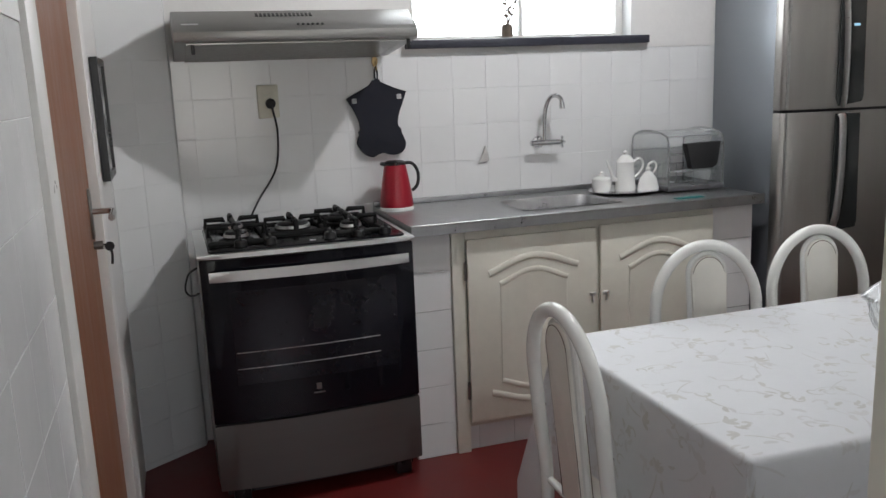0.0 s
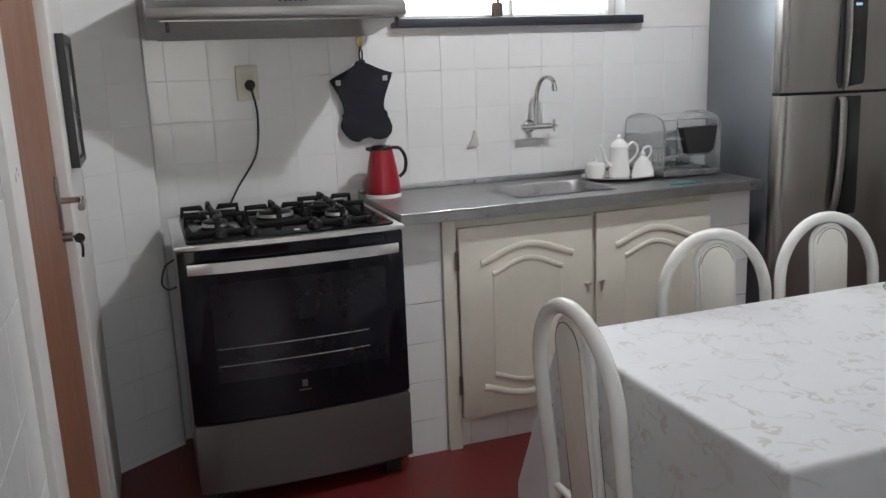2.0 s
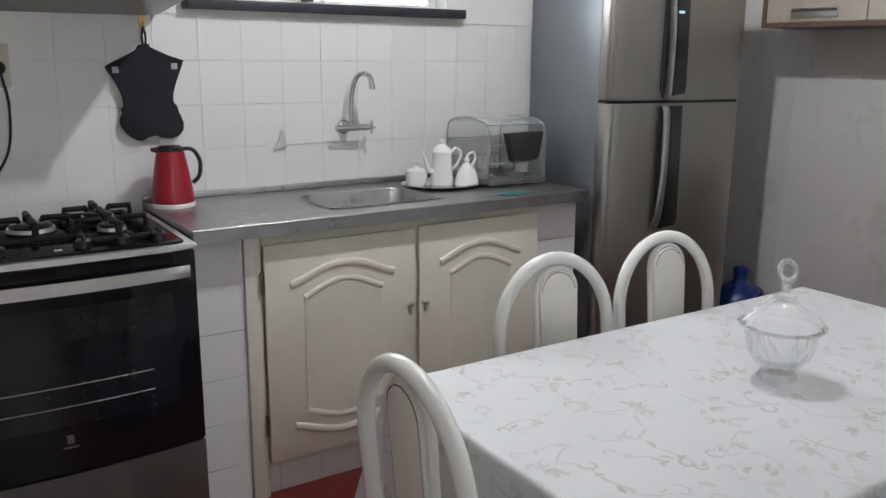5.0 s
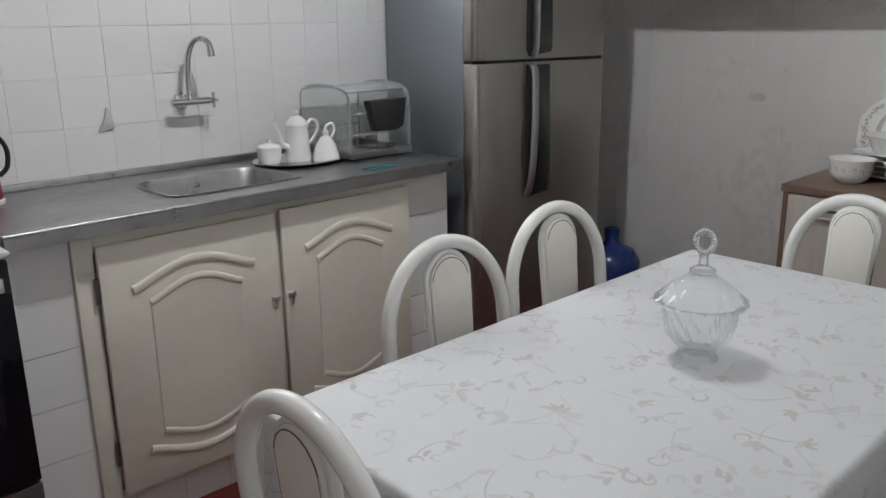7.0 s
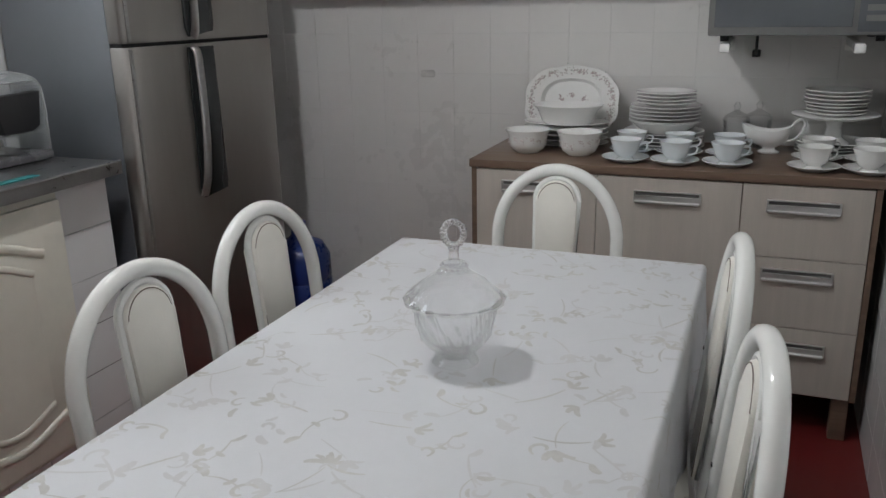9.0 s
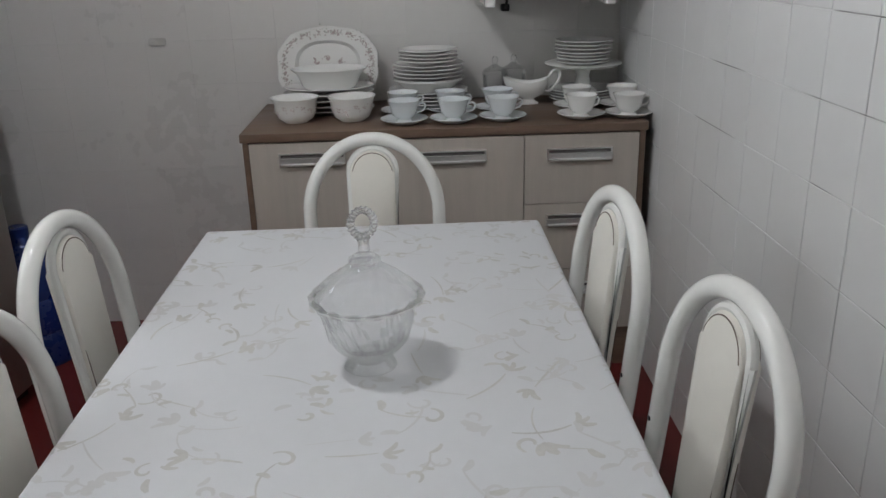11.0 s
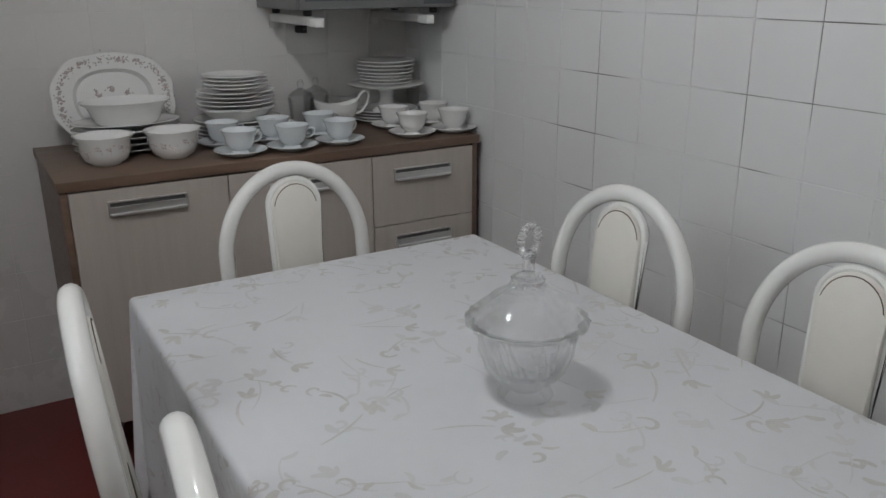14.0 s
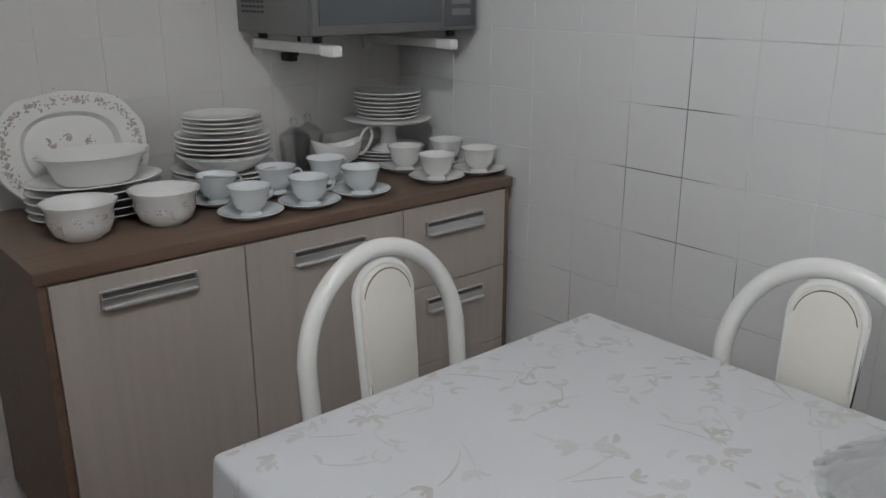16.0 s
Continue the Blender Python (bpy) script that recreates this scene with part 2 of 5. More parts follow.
def sweep(points, r, seg=10, closed=False, bm=None, rz=None, cap=True):
    """A tube along points; rz gives a second radius for a flat section; r may be a function of 0..1."""
    bm = bm or bmesh.new()
    pts = [Vector(p) for p in points]
    n = len(pts)
    rings = []
    up = None
    for i, p in enumerate(pts):
        if closed:
            d = pts[(i + 1) % n] - pts[i - 1]
        else:
            d = pts[min(i + 1, n - 1)] - pts[max(i - 1, 0)]
        d.normalize()
        if up is None:
            up = Vector((0, 0, 1)) if abs(d.z) < 0.9 else Vector((1, 0, 0))
        side = d.cross(up).normalized()
        up = side.cross(d).normalized()
        rad = r(i / (n - 1)) if callable(r) else r
        rad2 = rad if rz is None else rz
        rings.append([bm.verts.new(p + side * math.cos(2 * math.pi * k / seg) * rad + up * math.sin(2 * math.pi * k / seg) * rad2) for k in range(seg)])
    pairs = list(zip(rings, rings[1:])) + ([(rings[-1], rings[0])] if closed else [])
    for a, b in pairs:
        for k in range(seg):
            bm.faces.new((a[k], a[(k + 1) % seg], b[(k + 1) % seg], b[k]))
    if cap and not closed:
        bm.faces.new(rings[0])
        bm.faces.new(list(reversed(rings[-1])))
    return bm


def slab(outline, h0, h1, plane="z", bm=None, bevel=0.0):
    """A closed 2D outline made thick: plane z takes (x, y), y takes (x, z), x takes (y, z)."""
    bm = bm or bmesh.new()
    def at(p, h):
        return {"z": (p[0], p[1], h), "y": (p[0], h, p[1]), "x": (h, p[0], p[1])}[plane]
    a = [bm.verts.new(at(p, h0)) for p in outline]
    b = [bm.verts.new(at(p, h1)) for p in outline]
    n = len(outline)
    bm.faces.new(a)
    bm.faces.new(list(reversed(b)))
    for i in range(n):
        bm.faces.new((a[i], b[i], b[(i + 1) % n], a[(i + 1) % n]))
    if bevel:
        es = [e for e in bm.edges if (e.verts[0] in a and e.verts[1] in a) or (e.verts[0] in b and e.verts[1] in b)]
        bmesh.ops.bevel(bm, geom=es, offset=bevel, segments=2, affect="EDGES", profile=0.5)
    return bm


def rrect(x0, y0, x1, y1, r, n=6):
    out = []
    for cx, cy, a0 in ((x1 - r, y1 - r, 0), (x0 + r, y1 - r, 90), (x0 + r, y0 + r, 180), (x1 - r, y0 + r, 270)):
        out += [(cx + r * math.cos(radians(a0 + 90 * i / n)), cy + r * math.sin(radians(a0 + 90 * i / n))) for i in range(n + 1)]
    return out


def spline(points, n=8, closed=False):
    pts = [Vector(p) for p in points]
    out = []
    m = len(pts)
    for i in range(m if closed else m - 1):
        if closed:
            p0, p1, p2, p3 = pts[i - 1], pts[i], pts[(i + 1) % m], pts[(i + 2) % m]
        else:
            p0, p1, p2, p3 = pts[max(i - 1, 0)], pts[i], pts[i + 1], pts[min(i + 2, m - 1)]
        for k in range(n):
            t = k / n
            out.append(0.5 * ((2 * p1) + (p2 - p0) * t + (2 * p0 - 5 * p1 + 4 * p2 - p3) * t * t + (3 * p1 - p0 - 3 * p2 + p3) * t ** 3))
    if not closed:
        out.append(pts[-1])
    return out


# ---------------------------------------------------------------- the room
XW, XE, YN, YS, ZC = 0.785, 4.580, 3.300, 0.515, 2.74   # inner faces of the walls, ceiling
TH = 0.15
TILE_TOP = 1.572
T = 0.001                                                # tiles stand proud of the grout bed


def structure(name, bm, material, label, category="wall"):
    return solo(name, bm, material, Matrix(), label, category, kind="structure", smooth=None)


floor = structure("floor", box(-1.2, -2.6, -0.1, 4.8, 3.6, 0.0), M_FLOOR, "polished dark red cement floor", "floor")
ceiling = structure("ceiling", box(-1.2, -2.6, ZC, 4.8, 3.6, ZC + 0.1), M_CEIL, "plain unseen ceiling, toned dark to cut bounced light", "ceiling")

# north wall with the window opening
WX0, WX1, WZ0, WZ1 = 2.006, 3.054, 1.625, 2.42
bm = box(XW - 0.15, YN + T, 0, WX0, YN + TH, ZC)
box(WX1, YN + T, 0, XE + TH, YN + TH, ZC, bm=bm)
box(WX0, YN + T, 0, WX1, YN + TH, WZ0 - 0.035, bm=bm)
box(WX0, YN + T, WZ1, WX1, YN + TH, ZC, bm=bm)
wall_north = structure("wall_north", bm, M_GROUT, "white tiled kitchen wall with painted plaster above")
bm = box(XW, YN - 0.004, TILE_TOP, WX0, YN + T, ZC)
box(WX1, YN - 0.004, TILE_TOP, XE, YN + T, ZC, bm=bm)
box(WX0, YN - 0.004, WZ1, WX1, YN + T, ZC, bm=bm)
box(WX0, YN - 0.004, TILE_TOP, WX1, YN + T, WZ0 - 0.035, bm=bm)
tagged(part("plaster", bm, M_PLASTER, wall_north, "white painted plaster above the tiles", None))
wall_east = structure("wall_east", box(XE + T, -0.2, 0, XE + TH, YN + TH, ZC), M_GROUT_NEW, "white tiled kitchen wall with faint joints")
part("plaster", box(XE - 0.004, YS, TILE_TOP, XE + T, YN, ZC), M_PLASTER, wall_east, "white painted plaster above the tiles", None)

# south wall, which ends at the passage
XJ = 1.70
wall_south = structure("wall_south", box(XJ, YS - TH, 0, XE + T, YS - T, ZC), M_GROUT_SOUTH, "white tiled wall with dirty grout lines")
part("plaster", box(XJ - 0.004, YS - T, 1.70, XE, YS + 0.004, ZC), M_PLASTER, wall_south, "white painted plaster above the tiles", None)
part("jamb", box(XJ - 0.012, YS - TH - 0.01, 0, XJ, YS - 0.002, ZC, 0.003), M_CREAM, wall_south, "pale painted passage jamb", None)

# west wall with a closed brown door
DY0, DY1, DZ = 1.550, 2.374, 2.08
bm = box(XW - TH, -2.5, 0, XW - T, DY0 - 0.03, ZC)
box(XW - TH, DY1 + 0.03, 0, XW - T, YN, ZC, bm=bm)
box(XW - TH, DY0 - 0.03, DZ + 0.03, XW - T, DY1 + 0.03, ZC, bm=bm)
wall_west = structure("wall_west", bm, M_GROUT, "white wall, tiled beside a closed brown door")
part("plaster", box(XW - T, DY1 + 0.11, 0, XW, 3.095, ZC), M_PLASTER, wall_west, "white painted plaster strip", None)
part("upper_plaster", box(XW - T, -2.5, TILE_TOP, XW + 0.003, DY0 - 0.13, ZC), M_PLASTER, wall_west, "white painted plaster above the tiles", None)

# slanted pier in the corner beside the stove
PA, PB = Vector((0.787, 3.093, 0)), Vector((1.022, 3.252, 0))
bm = slab([(0.70, 3.093), (PA.x, PA.y), (PB.x, PB.y), (1.030, YN + 0.01), (0.70, YN + 0.01)], 0, ZC)
corner_pier = structure("wall_corner", bm, M_GROUT, "white tiled slanting corner pier beside the stove")

# hall behind the camera: unseen closing walls, opening added for the fill light
bm = box(-1.0, -2.6, 0, 0.70, -2.5, ZC)
box(1.95, -2.6, 0, 4.8, -2.5, ZC, bm=bm)
box(0.70, -2.6, 0, 1.95, -2.5, 0.85, bm=bm)
box(0.70, -2.6, 2.25, 1.95, -2.5, ZC, bm=bm)
structure("wall_hall", bm, M_PLASTER, "plain white wall of the adjoining hall")
structure("wall_hall_east", box(2.9, -2.5, 0, 3.0, YS - TH, ZC), M_PLASTER, "plain white wall of the adjoining hall")
structure("backdrop", box(-1.5, 5.2, -0.5, 7.0, 5.22, 5.5), M_SKY, "bright overcast sky outside the window", "sky")

# door_1
door = thing("door_1", pose(XW, 0, 0), "closed brown wooden door with white casing and lever handle", "door", kind="structure")
part("leaf", box(-0.045, DY0, 0.008, -0.012, DY1, DZ, 0.002), M_BROWN, door, "plain brown wooden leaf", None)
for y0, y1 in ((DY0 - 0.13, DY0 - 0.002), (DY1 + 0.002, DY1 + 0.11)):
    part("casing", box(-0.04, y0, 0, 0.014, y1, DZ + 0.07, 0.004), M_WHITEPAINT, door, "white painted door casing", 30)
part("head_casing", box(-0.04, DY0 - 0.002, DZ + 0.002, 0.014, DY1 + 0.002, DZ + 0.07, 0.004), M_WHITEPAINT, door, "white painted door casing", 30)
hd = part("door_handle", sweep(spline([(-0.012, 2.315, 1.135), (0.02, 2.315, 1.135), (0.045, 2.31, 1.135), (0.05, 2.28, 1.134), (0.05, 2.20, 1.13)], 6), 0.009, 10), M_CHROME, door, "worn metal lever handle")
part("back_plate", box(-0.012, 2.295, 1.06, -0.006, 2.335, 1.20, 0.002), M_STEELD, hd, "", 30)
part("lock_cylinder", sweep([(-0.012, 2.315, 1.04), (0.012, 2.315, 1.04)], 0.012, 14), M_STEELD, hd)
kb = sweep([(0.0, 2.315, 1.04), (0.020, 2.315, 1.04)], 0.003, 8)
lathe([(0.0, -0.002), (0.013, -0.002), (0.013, 0.002), (0.0, 0.002)], 16, kb, m=pose(0.028, 2.315, 1.035, 90))
sweep(spline([(0.030, 2.315, 1.028), (0.033, 2.31, 1.01), (0.030, 2.315, 0.985)], 4), 0.004, 6, bm=kb)
part("key", kb, M_RUBBER, door, "key left hanging in the lock")

# window_1
win = thing("window_1", pose(0, 0, 0), "white framed window full of bright daylight", "window", kind="structure")
fb = box(WX0, YN + 0.075, WZ0, WX0 + 0.035, YN + 0.115, WZ1, 0.004)
part("frame_side", fb, M_WHITEPAINT, win, "", 30)
part("frame_side", box(WX1 - 0.035, YN + 0.075, WZ0, WX1, YN + 0.115, WZ1, 0.004), M_WHITEPAINT, win, "", 30)
part("mullion", box(2.535, YN + 0.08, WZ0, 2.553, YN + 0.11, WZ1, 0.004), M_WHITEPAINT, win, "", 30)
part("frame_rail", box(WX0 + 0.035, YN + 0.08, WZ1 - 0.035, WX1 - 0.035, YN + 0.11, WZ1, 0.003), M_WHITEPAINT, win, "", 30)
part("frame_rail", box(WX0 + 0.035, YN + 0.08, WZ0, WX1 - 0.035, YN + 0.11, WZ0 + 0.018, 0.003), M_WHITEPAINT, win, "", 30)
for x0, x1 in ((WX0 + 0.035, 2.535), (2.553, WX1 - 0.035)):
    p = part("pane", box(x0, YN + 0.093, WZ0 + 0.018, x1, YN + 0.097, WZ1 - 0.035), M_PANE, win, "", None)
    p.visible_shadow = False
part("window_sill", box(1.975, YN - 0.045, 1.590, 3.127, YN + 0.14, WZ0, 0.004), M_GRANITE, win, "dark polished stone sill", 30)
part("reveal", box(WX0 - 0.004, YN - 0.003, WZ0, WX0 + 0.0, YN + TH, WZ1), M_PLASTER, win, "", None)

# lamp on the ceiling
lamp = thing("ceiling_lamp", pose(LAMP[0], LAMP[1], ZC), "plain white ceiling lamp holder with a glowing bulb", "lamp")
part("holder", lathe([(0, 0), (0.05, 0), (0.05, -0.018), (0.022, -0.026), (0.02, -0.05), (0, -0.05)], 24), M_WHITEPAINT, lamp)
bl = part("bulb", lathe([(0.014, -0.05), (0.016, -0.07), (0.032, -0.10), (0.036, -0.125), (0.026, -0.150), (0, -0.158)], 24), M_BULB, lamp, "glowing bulb")
bl.visible_shadow = False

# ---------------------------------------------------------------- tiled surfaces
TILE_MESH = {}


def tile_mesh(w, h, g, glaze):
    key = (round(w, 3), round(h, 3), g, glaze.name)
    if key not in TILE_MESH:
        bm = bmesh.new()
        c, d = 0.0008, 0.0018
        a = [(g, g), (w - g, g), (w - g, h - g), (g, h - g)]
        b = [(g + c, g + c), (w - g - c, g + c), (w - g - c, h - g - c), (g + c, h - g - c)]
        v0 = [bm.verts.new((x, 0, z)) for x, z in a]
        v1 = [bm.verts.new((x, -d + 0.0006, z)) for x, z in a]
        v2 = [bm.verts.new((x, -d, z)) for x, z in b]
        for p, q in ((v0, v1), (v1, v2)):
            for i in range(4):
                bm.faces.new((p[i], p[(i + 1) % 4], q[(i + 1) % 4], q[i]))
        bm.faces.new(v2)
        TILE_MESH[key] = mesh_of("tile", bm, glaze)
    return TILE_MESH[key]


def tile_field(parent, m, u0, u1, v0, v1, pu, pv, ou, ov, skip=(), gap=0.0008, glaze=M_TILE):
    """Tiles over the stretch u0..u1, v0..v1 of a face; joints at ou + k pu, ov + k pv; m carries (u, out of the wall, v)."""
    rng = random.Random(len(parent.children) + 7)
    inv = parent.matrix_world.inverted()
    ku = math.floor((u0 - ou) / pu)
    while ou + ku * pu < u1 - 0.004:
        a, b = max(ou + ku * pu, u0), min(ou + (ku + 1) * pu, u1)
        kv = math.floor((v0 - ov) / pv)
        while ov + kv * pv < v1 - 0.004:
            c, d = max(ov + kv * pv, v0), min(ov + (kv + 1) * pv, v1)
            kv += 1
            if b - a < 0.012 or d - c < 0.012:
                continue
            if any(a < s[1] - 0.01 and b > s[0] + 0.01 and c < s[3] - 0.01 and d > s[2] + 0.01 for s in skip):
                continue
            t = new("tile", tile_mesh(b - a, d - c, gap, glaze))
            t.parent = parent
            j = Matrix.Rotation(rng.gauss(0, 0.0008), 4, "X") @ Matrix.Rotation(rng.gauss(0, 0.0008), 4, "Z")
            t.matrix_basis = inv @ m @ Matrix.Translation((a, rng.uniform(-0.0004, 0.0004), c)) @ j
        ku += 1


# ---------------------------------------------------------------- stove
def arc_front(x0, x1, y, bulge, n=18):
    c, h = (x0 + x1) / 2, (x1 - x0) / 2
    return [(x0 + (x1 - x0) * i / n, y - bulge * (1 - ((x0 + (x1 - x0) * i / n - c) / h) ** 2)) for i in range(n + 1)]


def build_stove():
    W, D, H = 0.747, 0.57, 0.915
    s = thing("stove", pose(1.047, 2.645, 0), "steel and black glass five burner stove with oven", "stove")
    part("body", box(0.004, 0.03, 0.09, W - 0.004, D, H - 0.0125, 0.004), M_STEELD, s, "grey steel casing", 30)
    part("cooktop", slab(arc_front(0, W, 0.0, 0.018) + [(W, D), (0, D)], H - 0.012, H + 0.004, bevel=0.005), M_ALU, s, "brushed steel cooktop rim", 40)
    part("glass_top", slab(rrect(0.038, 0.012, W - 0.030, D - 0.05, 0.02), H + 0.004, H + 0.010, bevel=0.002), M_HOB, s, "black glass hob surface", 40)
    door = part("oven_door", slab(arc_front(0.006, W - 0.006, 0.012, 0.024) + [(W - 0.006, 0.03), (0.006, 0.03)], 0.320, H - 0.018, bevel=0.004), M_BGLASS, s, "black glass oven door", 40)
    # handle: broad flat steel bar that follows the bulge
    hp = arc_front(0.032, W - 0.030, -0.022, 0.022)
    hb = bmesh.new()
    slab([(x, y) for x, y in hp] + [(x, y + 0.007) for x, y in reversed(hp)], 0.828, 0.862, bm=hb, bevel=0.002)
    hd = part("door_handle", hb, M_ALU, door, "broad brushed metal oven handle")
    for x in (0.07, W - 0.07):
        part("handle_post", box(x - 0.012, -0.018, 0.835, x + 0.012, 0.016, 0.855, 0.002), M_ALU, hd)
    # inner window, racks
    def on_door(x0, x1, out, n=18):
        return [(x, 0.012 - 0.024 * (1 - ((x - W / 2) / (W / 2 - 0.006)) ** 2) - out) for x in [x0 + (x1 - x0) * i / n for i in range(n + 1)]]
    wp = on_door(0.095, W - 0.075, 0.0008)
    part("window", slab(wp + [(x, y + 0.004) for x, y in reversed(wp)], 0.455, 0.785), M_OVENWIN, door, "dark oven window", 60)
    for z in (0.512, 0.570):
        ap = on_door(0.100, W - 0.145, 0.0022)
        part("rack_line", sweep([(x, y, z) for x, y in ap], 0.0016, 6), M_STEEL, door, "oven rack seen through the glass")
    bd = box(0.360, -0.0145, 0.405, 0.379, -0.0125, 0.429, 0.001)
    part("badge", bd, M_STEELD, door, "small grey maker's badge", None)
    part("badge_bar", box(0.350, -0.0140, 0.392, 0.390, -0.0125, 0.397), M_STEELD, door, "", None)
    part("drawer", slab(arc_front(0.006, W - 0.006, 0.010, 0.026) + [(W - 0.006, 0.04), (0.006, 0.04)], 0.072, 0.313, bevel=0.004), M_DRAWER, s, "brushed steel warming drawer front", 40)
    for x in (0.05, W - 0.10):
        for y in (0.04, D - 0.09):
            part("foot", box(x, y, 0, x + 0.06, y + 0.05, 0.095, 0.006), M_BLACK, s, "", 30)
    part("plinth", box(0.03, 0.06, 0.03, W - 0.03, D - 0.02, 0.10), M_BLACK, s, "", None)
    # burners
    for bx, by, r in ((0.145, 0.40, 0.038), (0.145, 0.20, 0.042), (0.36, 0.30, 0.062), (0.56, 0.40, 0.046), (0.56, 0.20, 0.038)):
        b = part("burner", lathe([(0, H + 0.010), (r * 1.5, H + 0.010), (r * 1.45, H + 0.015), (r * 1.10, H + 0.017), (r * 1.04, H + 0.026), (0, H + 0.026)], 32, m=pose(bx, by, 0)), M_CASTIRON, s, "black burner base")
        part("burner_ring", lathe([(r * 0.9, H + 0.026), (r * 1.06, H + 0.026), (r * 1.02, H + 0.036), (r * 0.9, H + 0.036)], 32, m=pose(bx, by, 0)), M_ALU, b, "bright aluminium burner ring")
        part("burner_cap", lathe([(0, H + 0.034), (r * 0.92, H + 0.036), (r * 0.95, H + 0.041), (r * 0.85, H + 0.046), (0, H + 0.047)], 32, m=pose(bx, by, 0)), M_BLACK, b, "black burner cap")
    # pan supports
    for cx, w, ys in ((0.145, 0.095, (0.20, 0.40)), (0.36, 0.10, (0.30,)), (0.56, 0.095, (0.20, 0.40))):
        gb = bmesh.new()
        y0, y1 = (0.095, 0.505) if len(ys) == 2 else (0.185, 0.415)
        zf, zt = H + 0.020, H + 0.060
        sweep([(cx - w, y0, zf), (cx + w, y0, zf), (cx + w, y1, zf), (cx - w, y1, zf)], 0.0095, 8, closed=True, bm=gb)
        for x, y in ((cx - w, y0), (cx + w, y0), (cx - w, y1), (cx + w, y1)):
            sweep([(x, y, H + 0.008), (x, y, zf)], 0.007, 6, bm=gb)
        for cy in ys:
            for dx, dy in ((1, 0), (-1, 0), (0, 1), (0, -1)):
                L1 = w if dx else min(abs(y1 - cy) if dy > 0 else abs(cy - y0), 0.098)
                a = Vector((cx + dx * L1, cy + dy * L1, zf))
                sweep([a, a + Vector((0, 0, zt - zf)), (cx + dx * 0.032, cy + dy * 0.032, zt), (cx + dx * 0.03, cy + dy * 0.03, zt - 0.010)], 0.0095, 8, bm=gb)
        part("pan_support", gb, M_CASTIRON, s, "black cast iron pan support")
    for i, x in enumerate((0.15, 0.25, 0.46, 0.56, 0.66)):
        k = part("knob", lathe([(0.022, H + 0.010), (0.021, H + 0.028), (0.016, H + 0.033), (0, H + 0.033)], 20, m=pose(x, 0.075, 0)), M_BLACK, s, "black control knob")
        part("knob_grip", box(x - 0.004, 0.055, H + 0.030, x + 0.004, 0.095, H + 0.044, 0.002), M_BLACK, k)
    part("badge", box(0.385, 0.055, H + 0.010, 0.405, 0.07, H + 0.0125), M_ALU, s, "", None)
    part("side_hook", sweep(spline([(0.0, 0.10, 0.86), (-0.03, 0.10, 0.84), (-0.045, 0.10, 0.79), (-0.03, 0.10, 0.765), (0.0, 0.10, 0.77)], 6), 0.0035, 6), M_RUBBER, s, "loop of black hose")


build_stove()

# power socket and cord
sock = thing("wall_socket", pose(1.392, YN - 0.003, 1.40), "yellowed plastic wall socket with a black plug", "socket")
part("plate", box(-0.042, -0.012, -0.066, 0.042, 0.0, 0.066, 0.004), M_YELLOW, sock, "yellowed square plate", 30)
part("rocker", box(-0.02, -0.016, -0.028, 0.024, -0.011, 0.03, 0.003), M_YELLOW, sock, "", 30)
cord = thing("power_cord", pose(1.400, YN - 0.016, 1.392), "thin black power cord running down to the stove", "cord")
part("plug", lathe([(0, 0.035), (0.010, 0.034), (0.018, 0.020), (0.021, 0.0), (0, 0.0)], 20, m=pose(0, 0, 0, 90)), M_RUBBER, cord, "black round plug")
part("cable", sweep(spline([(0, -0.028, -0.004), (0.004, -0.034, -0.03), (0.016, -0.03, -0.12), (-0.002, -0.03, -0.26), (-0.08, -0.035, -0.38), (-0.125, -0.05, -0.455)], 8), 0.0042, 8), M_RUBBER, cord)


# ---------------------------------------------------------------- range hood
def build_hood():
    x0, x1, yf, yw = 1.045, 1.890, 2.815, YN - 0.006
    h = thing("range_hood", pose(x0, yf, 1.56), "flat brushed steel range hood fixed to the wall", "range hood")
    W, D = x1 - x0, yw - yf
    prof = [(0.0, 0.055), (-0.004, 0.068), (-0.002, 0.085), (0.010, 0.098), (0.11, 0.160), (D, 0.160), (D, 0.010), (D - 0.03, 0.006), (0.02, 0.050)]
    part("body", slab(prof, 0, W, "x", bevel=0.003), M_HOOD, h, "brushed steel canopy", 30)
    part("underside", slab([(0.03, 0.0485), (D - 0.02, 0.006), (D - 0.02, 0.002), (0.03, 0.0440)], 0.04, W - 0.04, "x"), M_STEELD, h, "dull steel filter panel", None)
    for i in range(14):
        u = 0.285 + i * 0.0145
        s = box(-0.0045, -0.003, -0.0012, 0.0045, 0.018, 0.0012)
        part("vent_slot", s, M_BLACK, h, "", None, at=pose(u, 0.075, 0.1395, 31.5))
    for i in range(6):
        part("button", lathe([(0.005, 0), (0.005, 0.004), (0, 0.005)], 12), M_BLACK, h, "", at=pose(0.42 + i * 0.017, 0.022, 0.105, 31.5))
    part("name_bar", box(0.03, -0.003, -0.001, 0.085, 0.003, 0.001), M_ALU, h, "", None, at=pose(0.0, 0.03, 0.1115, 31.5))
    for x in (0.055, W - 0.03):
        part("clip", box(x, 0.035, 0.012, x + 0.012, 0.05, 0.05, 0.002), M_BLACK, h, "black filter clip", 30)


build_hood()


